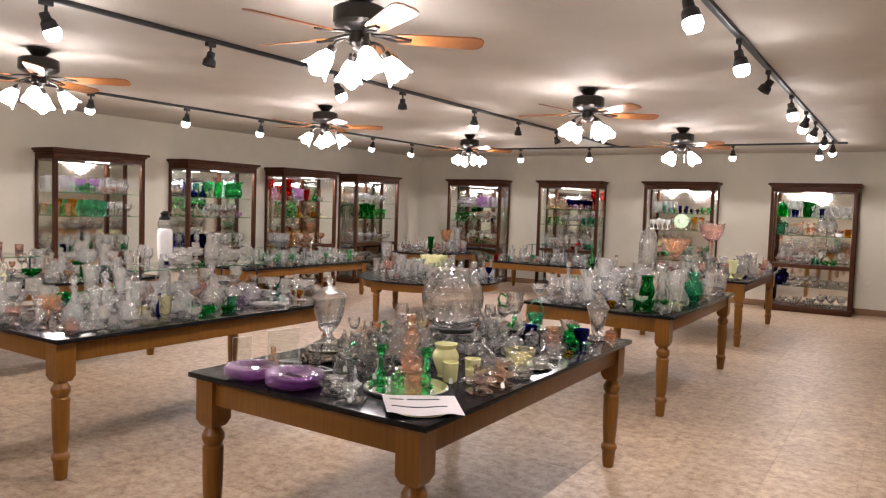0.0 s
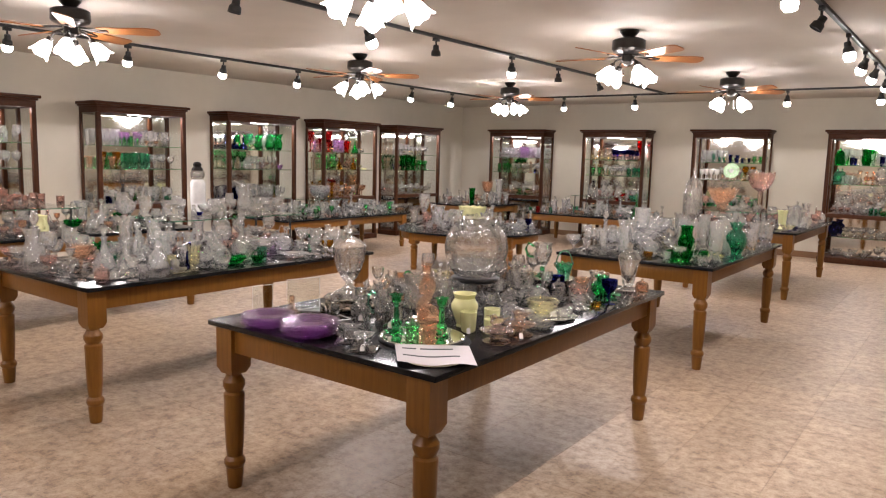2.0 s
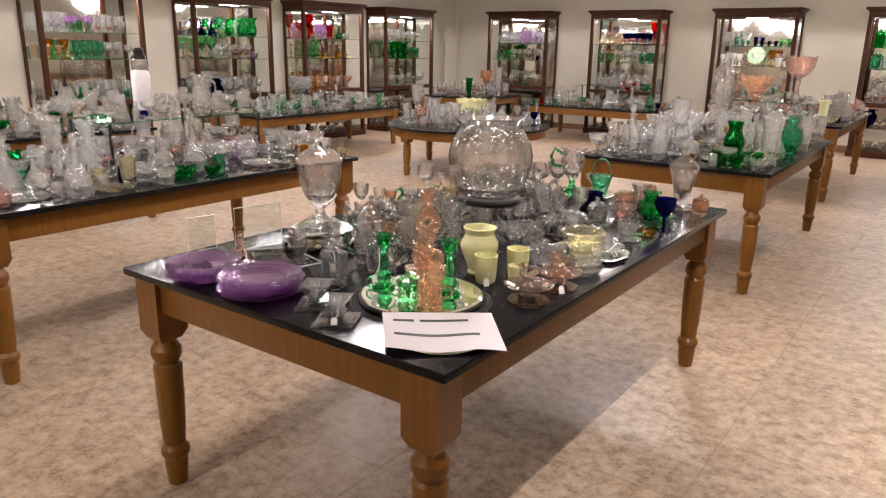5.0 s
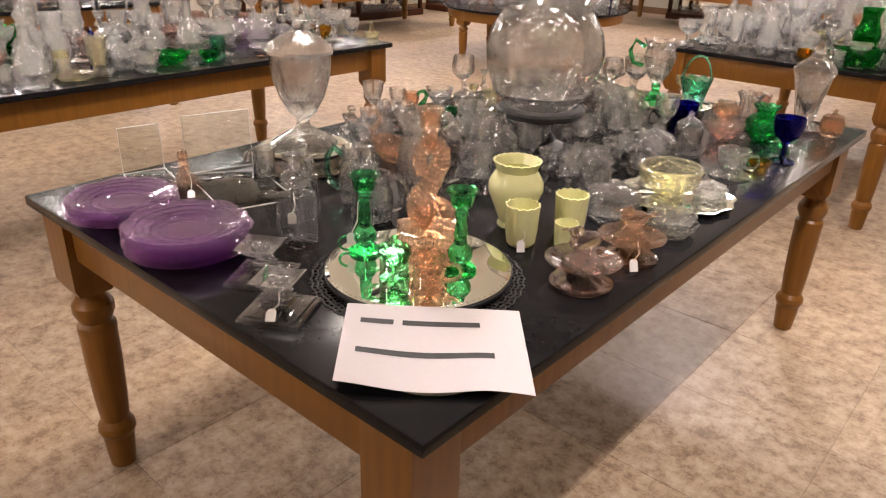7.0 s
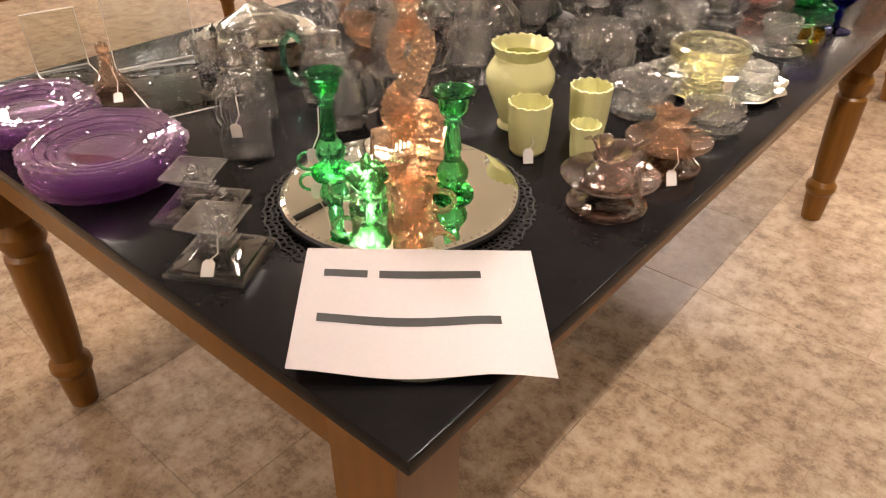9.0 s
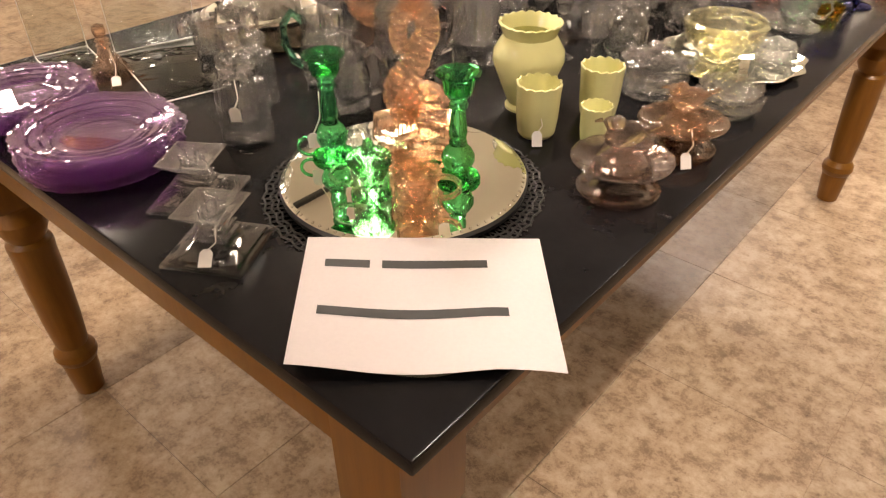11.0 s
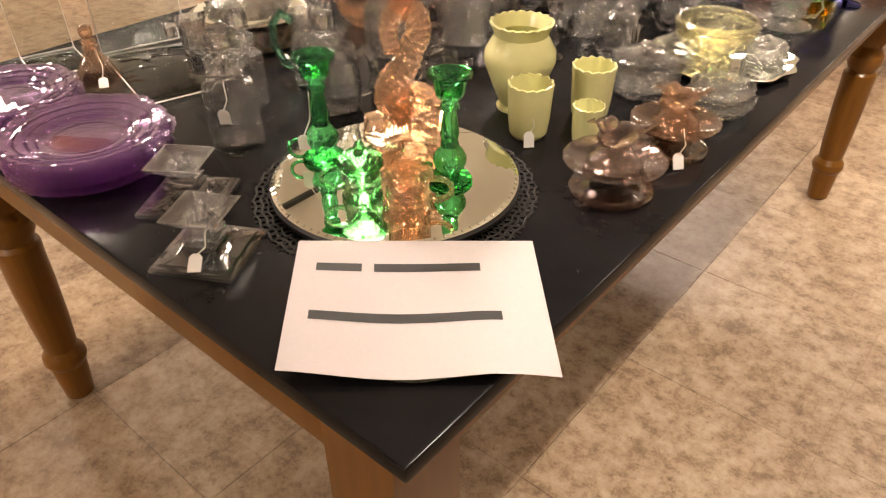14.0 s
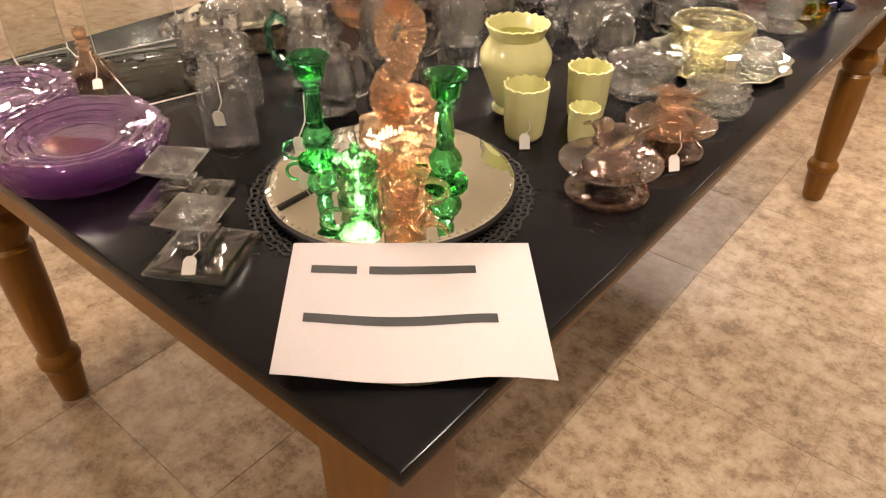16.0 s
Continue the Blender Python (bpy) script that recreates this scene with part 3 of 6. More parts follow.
def cabinet(label, w, h, m, d=0.42, case=()):
    """Front faces -y in its own axes; the middle of its back edge is the origin."""
    c = thing("display_cabinet", label, "display cabinet", "display cabinets")
    p = 0.055
    f, b = -d, -0.01
    body = part("plinth", a_box(-w / 2 - 0.012, w / 2 + 0.012, f - 0.012, b, 0, 0.09, 0.006), WALNUT, c)
    for sx in (-1, 1):
        x0, x1 = sorted((sx * w / 2, sx * (w / 2 - p)))
        part("front_post", a_box(x0, x1, f, f + p, 0.09, h - 0.14, 0.005), WALNUT, c)
        x0, x1 = sorted((sx * w / 2, sx * (w / 2 - 0.03)))
        part("back_post", a_box(x0, x1, b - 0.04, b, 0.09, h - 0.14, 0.004), WALNUT, c)
        pane = part("side_pane", a_box(*sorted((sx * (w / 2 - 0.012), sx * (w / 2 - 0.017))), f + p, b - 0.04, 0.09, h - 0.14), PANE, c, "clear glass side pane", False)
        pane.visible_shadow = False
    part("header", a_box(-w / 2, w / 2, f, b, h - 0.14, h - 0.06, 0.004), WALNUT, c)
    bm = box(bmesh.new(), -w / 2 - 0.02, w / 2 + 0.02, f - 0.02, b, h - 0.06, h - 0.035, 0.006)
    box(bm, -w / 2 - 0.045, w / 2 + 0.045, f - 0.045, b, h - 0.035, h, 0.008)
    part("cornice", bm, WALNUT, c, "stepped dark walnut cornice")
    part("middle_rail", a_box(-w / 2 + p, w / 2 - p, f + 0.004, f + 0.04, 0.72, 0.785, 0.004), WALNUT, c)
    part("middle_shelf", a_box(-w / 2 + 0.03, w / 2 - 0.03, f + 0.04, b - 0.005, 0.745, 0.77), WALNUT, c)
    part("back_panel", a_box(-w / 2 + 0.03, w / 2 - 0.03, b - 0.006, b - 0.001, 0.09, h - 0.14), CASE_BACK, c, "mirrored back panel", False)
    for z in CASE_Z[1:] + [0.42]:
        sh = part("glass_shelf", a_box(-w / 2 + 0.03, w / 2 - 0.03, f + 0.03, b - 0.02, z - 0.008, z), PANE, c, "clear glass shelf", False)
        sh.visible_shadow = False
        part("shelf_edge", a_box(-w / 2 + p, w / 2 - p, f + 0.024, f + 0.029, z - 0.008, z), GLASS["lightgreen"], sh, "greenish glass edge", False)
    part("case_light", a_box(-0.16, 0.16, f + 0.095, f + 0.115, h - 0.152, h - 0.142, 0.003), CASE_GLOW, c, "lit lamp strip under the header")
    c.matrix_basis = m
    strip_lamp(m @ pose(0, f + 0.075, h - 0.146, -20), w - 0.2, 0.025, CASE_WATTS)
    return c


CASES = []
for y0, y1 in ((0.86, 2.12), (2.84, 4.10), (4.80, 6.115), (6.72, 8.06), (8.62, 9.98)):
    CASES.append((pose(X0, (y0 + y1) / 2, 0, 0, 0, 90), y1 - y0, 2.10, 0.46))
for x0, x1, hh in ((-6.955, -5.68, 2.12), (-4.835, -3.59, 2.11), (-2.725, -1.50, 2.11), (-0.60, 0.655, 2.10)):
    CASES.append((pose((x0 + x1) / 2, Y1, 0, 0, 0, 0), x1 - x0, hh, 0.44))
for m, w, hh, d in CASES:
    cabinet("dark walnut display cabinet with lit glass shelves of glassware", w, hh, m, d)


# ---- glassware, a function for each kind; sizes in metres, foot on the origin ----
def g_tumbler(c, h=0.11, r=0.036, n=10):
    return lathe(bmesh.new(), shell([(0, 0), (r * 0.78, 0), (r * 0.84, 0.006), (r * 0.9, h * 0.5), (r * 0.93, h * 0.66), (r, h)], 0.004, 0.012), 4 * n, ribs(n, 0.09, 0.004, h * 0.6))


def g_goblet(c, h=0.165, r=0.042):
    o = [(0, 0), (r * 0.85, 0), (r * 0.8, 0.004), (0.009, 0.011), (0.0055, 0.03), (0.009, h * 0.30), (0.006, h * 0.40), (0.013, h * 0.46), (r * 0.75, h * 0.60), (r * 0.97, h * 0.78), (r, h)]
    return lathe(bmesh.new(), shell(o, 0.0025, h * 0.47), 32, ribs(8, 0.09, h * 0.42, h * 0.8))


def g_wine(c, h=0.15, r=0.038):
    o = [(0, 0), (r * 0.9, 0), (r * 0.85, 0.003), (0.007, 0.010), (0.0045, 0.025), (0.0045, h * 0.36), (0.009, h * 0.40), (0.006, h * 0.43), (0.018, h * 0.48), (r * 0.93, h * 0.62), (r, h * 0.76), (r * 0.86, h)]
    return lathe(bmesh.new(), shell(o, 0.0022, h * 0.49), 24)


def g_flute(c, h=0.19, r=0.03):
    o = [(0, 0), (r, 0), (r * 0.9, 0.004), (0.006, 0.012), (0.005, h * 0.38), (0.011, h * 0.43), (r * 0.8, h * 0.62), (r, h)]
    return lathe(bmesh.new(), shell(o, 0.0025, h * 0.45), 18)


def g_sherbet(c, h=0.10, r=0.05):
    o = [(0, 0), (r * 0.75, 0), (r * 0.7, 0.004), (0.008, 0.012), (0.008, h * 0.42), (r * 0.55, h * 0.52), (r * 0.93, h * 0.75), (r, h)]
    return lathe(bmesh.new(), shell(o, 0.003, h * 0.5), 22, scallop(8, 0.03, 0.002, h * 0.7))


def g_bowl(c, h=0.085, r=0.10):
    o = [(0, 0), (r * 0.42, 0), (r * 0.4, 0.008), (r * 0.62, h * 0.3), (r * 0.85, h * 0.65), (r, h)]
    return lathe(bmesh.new(), shell(o, 0.005, 0.014), 36, scallop(9, 0.035, 0.005, h * 0.45))


def g_crimped(c, h=0.13, r=0.14):
    o = [(0, 0), (r * 0.4, 0), (r * 0.3, 0.02), (r * 0.45, h * 0.35), (r * 0.8, h * 0.7), (r, h)]
    return lathe(bmesh.new(), shell(o, 0.005, h * 0.22), 48, scallop(12, 0.05, 0.010, h * 0.5))


def g_compote(c, h=0.15, r=0.085):
    o = [(0, 0), (r * 0.62, 0), (r * 0.55, 0.006), (0.013, 0.016), (0.010, h * 0.3), (0.016, h * 0.42), (0.012, h * 0.5), (r * 0.6, h * 0.6), (r * 0.92, h * 0.8), (r, h)]
    return lathe(bmesh.new(), shell(o, 0.004, h * 0.56), 30, scallop(10, 0.03, 0.004, h * 0.72))


def g_plate(c, h=0.022, r=0.11):
    o = [(0, 0), (r * 0.55, 0), (r * 0.58, 0.002), (r * 0.60, h * 0.42), (r * 0.66, h * 0.50), (r * 0.82, h * 0.66), (r * 0.97, h * 0.92), (r, h), (r * 0.985, h + 0.002), (r * 0.96, h * 0.98 + 0.002),
         (r * 0.82, h * 0.66 + 0.003), (r * 0.66, h * 0.50 + 0.003), (r * 0.57, h * 0.42 + 0.003), (r * 0.53, 0.005), (r * 0.35, 0.0035), (r * 0.33, 0.0045), (0, 0.0045)]
    return lathe(bmesh.new(), o, 64, lambda a, q, z, k: (q * (1 + (0.035 * abs(math.cos(4 * a)) - 0.012 * math.cos(32 * a) if q > r * 0.9 else 0)), z))


def g_rimmed_plate(c, h=0.024, r=0.11):
    """Plate with a ringed well, a broad shoulder and a scalloped rolled rim."""
    top = [(1.0, 0.98), (1.012, 1.01), (1.0, 1.05), (0.975, 1.04), (0.955, 0.97), (0.86, 0.80), (0.85, 0.86), (0.83, 0.86), (0.82, 0.74), (0.72, 0.60), (0.71, 0.66), (0.695, 0.66), (0.68, 0.56), (0.60, 0.42),
           (0.575, 0.24), (0.55, 0.18), (0.46, 0.165), (0.45, 0.22), (0.435, 0.22), (0.42, 0.16), (0.0, 0.15)]
    low = [(0.0, 0.0), (0.56, 0.0), (0.60, 0.04), (0.63, 0.30), (0.72, 0.46), (0.86, 0.66), (0.96, 0.86)]
    o = [(r * q, h * z) for q, z in low + top]
    return lathe(bmesh.new(), o, 96, lambda a, q, z, k: (q * (1 + (max(0.0, q / r - 0.8) / 0.2) * (0.045 * abs(math.cos(4 * a)) - 0.014 * math.cos(32 * a))), z + 0.0012 * math.cos(8 * a) * max(0.0, q / r - 0.8) / 0.2))


def g_cakestand(c, h=0.12, r=0.14):
    o = [(0, 0), (r * 0.5, 0), (r * 0.45, 0.008), (0.02, 0.03), (0.016, h * 0.6), (0.03, h * 0.85), (r * 0.9, h * 0.9), (r, h * 0.93), (r, h)]
    return lathe(bmesh.new(), o + [(r - 0.005, h + 0.001), (r * 0.9, h * 0.95), (0, h * 0.95)], 36, scallop(16, 0.015, 0.0, h * 0.9))


def g_vase(c, h=0.22, r=0.055):
    o = [(0, 0), (r * 0.7, 0), (r * 0.66, 0.01), (r * 0.42, 0.035), (r * 0.62, h * 0.3), (r * 0.72, h * 0.6), (r * 0.68, h * 0.75), (r, h)]
    return lathe(bmesh.new(), shell(o, 0.004, 0.045), 32, lambda a, q, z, k: scallop(8, 0.06, 0.006, h * 0.85)(a, *ribs(8, 0.10, 0.02, h * 0.8)(a, q, z, k), k))


def g_ballvase(c, h=0.10, r=0.05):
    o = [(0, 0), (r * 0.5, 0), (r * 0.5, 0.006), (r * 0.9, h * 0.28), (r, h * 0.48), (r * 0.85, h * 0.68), (r * 0.45, h * 0.8), (r * 0.5, h * 0.88), (r * 0.72, h)]
    return lathe(bmesh.new(), shell(o, 0.004, 0.01), 28, scallop(8, 0.06, 0.004, h * 0.85))


def g_candlestick(c, h=0.17, r=0.037):
    o = [(0, 0), (r, 0), (r, 0.006), (r * 0.7, 0.014), (0.011, 0.022), (0.009, 0.035), (0.019, 0.052), (0.022, 0.064), (0.014, 0.08), (0.008, 0.088), (0.014, 0.10), (0.009, 0.115), (0.0085, h * 0.76),
         (0.014, h * 0.80), (0.021, h * 0.86), (0.022, h * 0.93), (0.026, h)]
    return lathe(bmesh.new(), o + [(0.021, h + 0.001), (0.013, h * 0.96), (0.012, h * 0.87), (0, h * 0.86)], 22)


def g_jar(c, h=0.15, r=0.05):
    o = [(0, 0), (r * 0.8, 0), (r * 0.84, 0.008), (r, h * 0.2), (r, h * 0.55), (r * 0.9, h * 0.64)]
    return lathe(bmesh.new(), shell(o, 0.004, 0.01), 48, ribs(12, 0.09, 0.006, h * 0.56))


def g_jar_lid(c, h=0.15, r=0.05):
    o = [(0, h * 0.65), (r * 0.97, h * 0.65), (r * 0.97, h * 0.69), (r * 0.8, h * 0.75), (r * 0.3, h * 0.83), (0.008, h * 0.85), (0.009, h * 0.90), (0.012, h * 0.94), (0.007, h * 0.985), (0, h)]
    return lathe(bmesh.new(), o, 24)


def g_pitcher(c, h=0.19, r=0.055):
    o = [(0, 0), (r * 0.75, 0), (r * 0.72, 0.01), (r * 0.95, h * 0.2), (r, h * 0.4), (r * 0.72, h * 0.72), (r * 0.74, h * 0.85), (r * 0.88, h)]

    def lip(a, q, z, k):
        w = max(0.0, z / h - 0.75) / 0.25
        d = abs(a - math.pi)
        return q * (1 + 0.45 * w * max(0.0, 1 - d / 0.55)), z + 0.01 * w * max(0.0, 1 - d / 0.6)
    return lathe(bmesh.new(), shell(o, 0.004, 0.014), 28, lip)


def g_pitcher_handle(c, h=0.19, r=0.055):
    return tube(bmesh.new(), [(r * 0.66, 0, h * 0.84), (r * 1.15, 0, h * 0.9), (r * 1.6, 0, h * 0.8), (r * 1.68, 0, h * 0.6), (r * 1.45, 0, h * 0.4), (r * 0.97, 0, h * 0.3)], 0.0062, 8)


def g_basket(c, h=0.10, r=0.05):
    o = [(0, 0), (r * 0.6, 0), (r * 0.62, 0.006), (r * 0.8, h * 0.35), (r, h * 0.62)]
    return lathe(bmesh.new(), shell(o, 0.004, 0.01), 28, scallop(8, 0.05, 0.004, h * 0.35))


def g_basket_handle(c, h=0.10, r=0.05):
    return tube(bmesh.new(), arc(0, h * 0.56, r * 0.88, h * 0.62, 0, 180, 14), 0.0035, 7)


def g_decanter(c, h=0.26, r=0.05):
    o = [(0, 0), (r * 0.9, 0), (r, 0.012), (r, h * 0.18), (r * 0.72, h * 0.38), (0.016, h * 0.52), (0.013, h * 0.72), (0.021, h * 0.76)]
    return lathe(bmesh.new(), shell(o, 0.004, 0.014), 32, ribs(8, 0.12, 0.008, h * 0.4))


def g_stopper(c, h=0.26, r=0.05):
    return lathe(bmesh.new(), [(0, h * 0.70), (0.0095, h * 0.70), (0.0115, h * 0.77), (0.007, h * 0.79), (0.017, h * 0.85), (0.021, h * 0.91), (0.014, h * 0.97), (0, h)], 14, flute(7, 0.12))


def g_bottle(c, h=0.10, r=0.022):
    o = [(0, 0), (r, 0), (r, h * 0.55), (r * 0.5, h * 0.7), (r * 0.45, h * 0.8), (r * 0.62, h * 0.84), (r * 0.7, h * 0.9), (r * 0.35, h), (0, h)]
    return lathe(bmesh.new(), o, 16, flute(8, 0.08, 0.002, h * 0.55))


def g_cup(c, h=0.055, r=0.042):
    o = [(0, 0), (r * 0.55, 0), (r * 0.5, 0.006), (r * 0.85, h * 0.4), (r, h)]
    return lathe(bmesh.new(), shell(o, 0.003, 0.01), 22)


def g_cup_handle(c, h=0.055, r=0.042):
    return tube(bmesh.new(), [(r * 0.95, 0, h * 0.82), (r * 1.4, 0, h * 0.85), (r * 1.55, 0, h * 0.6), (r * 1.3, 0, h * 0.38), (r * 0.86, 0, h * 0.36)], 0.0032, 7)


def g_dome(c, h=0.15, r=0.075):
    o = [(r, 0.0), (r, h * 0.4), (r * 0.85, h * 0.66), (r * 0.5, h * 0.82), (0.012, h * 0.87), (0.009, h * 0.91), (0.014, h * 0.96), (0, h)]
    return lathe(bmesh.new(), o + [(0, h * 0.83)] + [(q - 0.004, z - 0.004 if z > 0.01 else 0.001) for q, z in o[3::-1]] + [(r, 0)], 30)


def g_dish(c, h=0.045, r=0.065):
    o = [(0, 0), (r * 0.7, 0), (r * 0.75, 0.006), (r * 0.95, h * 0.55), (r, h)]
    return lathe(bmesh.new(), shell(o, 0.004, 0.008), 28, scallop(14, 0.03, 0.002, h * 0.4))


FRONT = "glassware on the front table"
KINDS = {
    "tumbler": ([("", g_tumbler)], "tumbler", 0.038), "goblet": ([("", g_goblet)], "goblet", 0.044), "wine_glass": ([("", g_wine)], "wine glass", 0.04), "champagne_flute": ([("", g_flute)], "flute", 0.032),
    "sherbet_glass": ([("", g_sherbet)], "sherbet glass", 0.052), "bowl": ([("", g_bowl)], "bowl", 0.105), "crimped_bowl": ([("", g_crimped)], "bowl", 0.148),
    "compote": ([("", g_compote)], "compote", 0.09), "plate": ([("", g_plate)], "plate", 0.115), "rimmed_plate": ([("", g_rimmed_plate)], "plate", 0.118), "cake_stand": ([("", g_cakestand)], "cake stand", 0.145),
    "vase": ([("", g_vase)], "vase", 0.058), "ball_vase": ([("", g_ballvase)], "vase", 0.052), "candlestick": ([("", g_candlestick)], "candlestick", 0.046),
    "covered_jar": ([("jar", g_jar), ("lid", g_jar_lid)], "jar", 0.052), "pitcher": ([("jug", g_pitcher), ("handle", g_pitcher_handle)], "pitcher", 0.085),
    "glass_basket": ([("basket", g_basket), ("handle", g_basket_handle)], "basket", 0.053), "decanter": ([("flask", g_decanter), ("stopper", g_stopper)], "decanter", 0.052),
    "shaker": ([("", g_bottle)], "shaker", 0.024), "cup": ([("bowl", g_cup), ("handle", g_cup_handle)], "cup", 0.06), "glass_dome": ([("", g_dome)], "dome", 0.078),
    "nappy_dish": ([("", g_dish)], "dish", 0.068),
}
MADE = {}
SPEECH = {"glass_basket": "basket", "covered_jar": "lidded jar", "decanter": "stoppered decanter", "pitcher": "handled pitcher",
          "cup": "handled cup", "nappy_dish": "shallow dish", "crimped_bowl": "crimped bowl", "cake_stand": "footed cake stand", "rimmed_plate": "scalloped plate"}


def glass(kind, colour, x, y, z, where, rot=None, s=1.0, tall=1.0, group=""):
    """One piece of glassware; the first of a kind and colour is built, the rest share its meshes."""
    rot = random.uniform(0, 360) if rot is None else rot
    if group == FRONT:
        colour = {"clear": "crystal", "cut": "crystal_cut"}.get(colour, colour)
    m = pose(x, y, z, 0, 0, rot) @ Matrix.Diagonal((s, s, s * tall, 1))
    pieces, category, _ = KINDS[kind]
    mat = GLASS[colour]
    label = f"{WORDS[colour]} glass {SPEECH.get(kind, kind.replace('_', ' '))} {where}"
    if (kind, colour) in MADE:
        ob = copy_thing(MADE[kind, colour], m)
    elif len(pieces) == 1:
        ob = part(kind, pieces[0][1](colour), mat)
        ob.matrix_basis = m
        MADE[kind, colour] = ob
    else:
        ob = new(kind)
        for nm, make in pieces:
            part(nm, make(colour), mat, ob)
        ob.matrix_basis = m
        MADE[kind, colour] = ob
    return tagged(ob, label, category, group)


def fill(rect, z, count, mixes, where, group, taken=(), gap=0.86, edge=0.015, tries=60):
    """Stands pieces about on a rectangle without touching. mixes: (kind, colour, weight, scale low, scale high)."""
    x0, x1, y0, y1 = rect
    placed = list(taken)
    weights = [w[2] for w in mixes]
    made = 0
    for _ in range(count * tries):
        if made >= count:
            break
        kind, colour, _, lo, hi = random.choices(mixes, weights)[0]
        s = random.uniform(lo, hi)
        r = KINDS[kind][2] * s
        if x1 - x0 < 2 * (r + edge) or y1 - y0 < 2 * (r + edge):
            continue
        x, y = random.uniform(x0 + r + edge, x1 - r - edge), random.uniform(y0 + r + edge, y1 - r - edge)
        if any((x - a) ** 2 + (y - b) ** 2 < ((r + q) * gap) ** 2 for a, b, q in placed):
            continue
        placed.append((x, y, r))
        glass(kind, colour, x, y, z, where, None, s, random.uniform(0.92, 1.1), group)
        made += 1
    return placed


# ---- pieces on the front table ----
ON = "on the black-topped table"


def custom(name, label, category, pieces, x, y, z=H, rot=0.0, s=1.0):
    """A thing of its own: pieces are (part name, bmesh, material, label)."""
    if len(pieces) == 1:
        ob = part(name, pieces[0][1], pieces[0][2])
    else:
        ob = new(name)
        for nm, bm, mat, lab in pieces:
            part(nm, bm, mat, ob, lab)
    settle(ob, x, y, z, rot, s)
    return tagged(ob, label, category, FRONT)


def price_tag(x, y, z, rot, lean, top=None):
    """A small card, and a string from it up to the piece that it hangs on."""
    t = thing("price_tag", "small white card price tag on a loop of string", "price tag", "price tags")
    bm = bmesh.new()
    o = [(-0.008, 0), (0.008, 0), (0.008, 0.019), (0.004, 0.024), (-0.004, 0.024), (-0.008, 0.019)]
    m = pose(0, 0, 0, lean, 0, 0)
    f, b = ([bm.verts.new(m @ Vector((px, dy, pz))) for px, pz in o] for dy in (-0.0004, 0.0004))
    bm.faces.new(f)
    bm.faces.new(b[::-1])
    for i in range(6):
        bm.faces.new((f[i], b[i], b[(i + 1) % 6], f[(i + 1) % 6]))
    part("card", bm, TAG, t, "", False)
    settle(t, x, y, z, rot)
    if top:
        end = t.matrix_basis.inverted() @ Vector(top)
        start = m @ Vector((0, -0.001, 0.021))
        mid = (start + end) / 2 + Vector((0.006, -0.004, -0.004))
        part("string", tube(bmesh.new(), [start, mid, end], 0.0007, 5), STRING, t)


# amethyst plates in two stacks
for cx, cy, n, r in ((-0.972, 0.100, 5, 0.108), (-0.722, 0.106, 6, 0.113)):
    for k in range(n):
        p = glass("rimmed_plate", "purple", cx + random.uniform(0.008, -0.005), cy + random.uniform(0.008, -0.005), H + 0.0092 * k, "in a stack of plates",
                  random.uniform(-6, 6) + 20, r / 0.11, 0.9, "amethyst plates")


# square crystal candle holders
def square_holder():
    def rings(sec):
        bm = bmesh.new()
        rs = [[bm.verts.new((sx * q, sy * q, z)) for sx, sy in ((-1, -1), (1, -1), (1, 1), (-1, 1))] for q, z in sec]
        for a, b in zip(rs, rs[1:]):
            for s in range(4):
                bm.faces.new((a[s], b[s], b[(s + 1) % 4], a[(s + 1) % 4]))
        bm.faces.new(rs[0][::-1])
        bm.faces.new(rs[-1])
        return bm
    foot = rings([(0.050, 0), (0.0535, 0.003), (0.0535, 0.008), (0.051, 0.010), (0.046, 0.0095), (0.044, 0.012), (0.032, 0.0145), (0.022, 0.019), (0.019, 0.024)])
    stem = rings([(0.019, 0.0242), (0.023, 0.027), (0.023, 0.030), (0.018, 0.032), (0.018, 0.036), (0.020, 0.039), (0.0145, 0.041), (0.0145, 0.0465)])
    tray = rings([(0.0145, 0.0468), (0.022, 0.053), (0.034, 0.064), (0.0365, 0.067), (0.0335, 0.0675), (0.022, 0.058), (0.015, 0.0565)])
    cup = lathe(bmesh.new(), [(0, 0.0568), (0.0165, 0.057), (0.0175, 0.068), (0.0125, 0.069), (0.011, 0.060), (0, 0.0595)], 24, flute(12, 0.14))
    g = GLASS["crystal_cut"]
    return [("foot", foot, GLASS["crystal_plain"], ""), ("stem", stem, GLASS["crystal"], ""), ("drip_tray", tray, GLASS["crystal_plain"], ""), ("candle_cup", cup, g, "ribbed candle cup")]


custom("candle_holder", "square clear crystal candle holder " + ON, "candle holder", square_holder(), -0.402, 0.081, H, 29)
custom("candle_holder", "square clear crystal candle holder " + ON, "candle holder", square_holder(), -0.528, 0.137, H, 33)
price_tag(-0.372, 0.039, H + 0.012, 42, -62, (-0.397, 0.079, H + 0.04))

# fluted square cologne bottles
def prism(bm, outline, levels):
    """Stacks an outline of (x, y), turned about z, at (scale, height) levels and closes it."""
    rows = [[bm.verts.new((k * x, k * y, z)) for x, y in outline] for k, z in levels]
    n = len(outline)
    for a, b in zip(rows, rows[1:]):
        for i in range(n):
            bm.faces.new((a[i], a[(i + 1) % n], b[(i + 1) % n], b[i]))
    bm.faces.new(rows[0][::-1])
    bm.faces.new(rows[-1])
    return bm


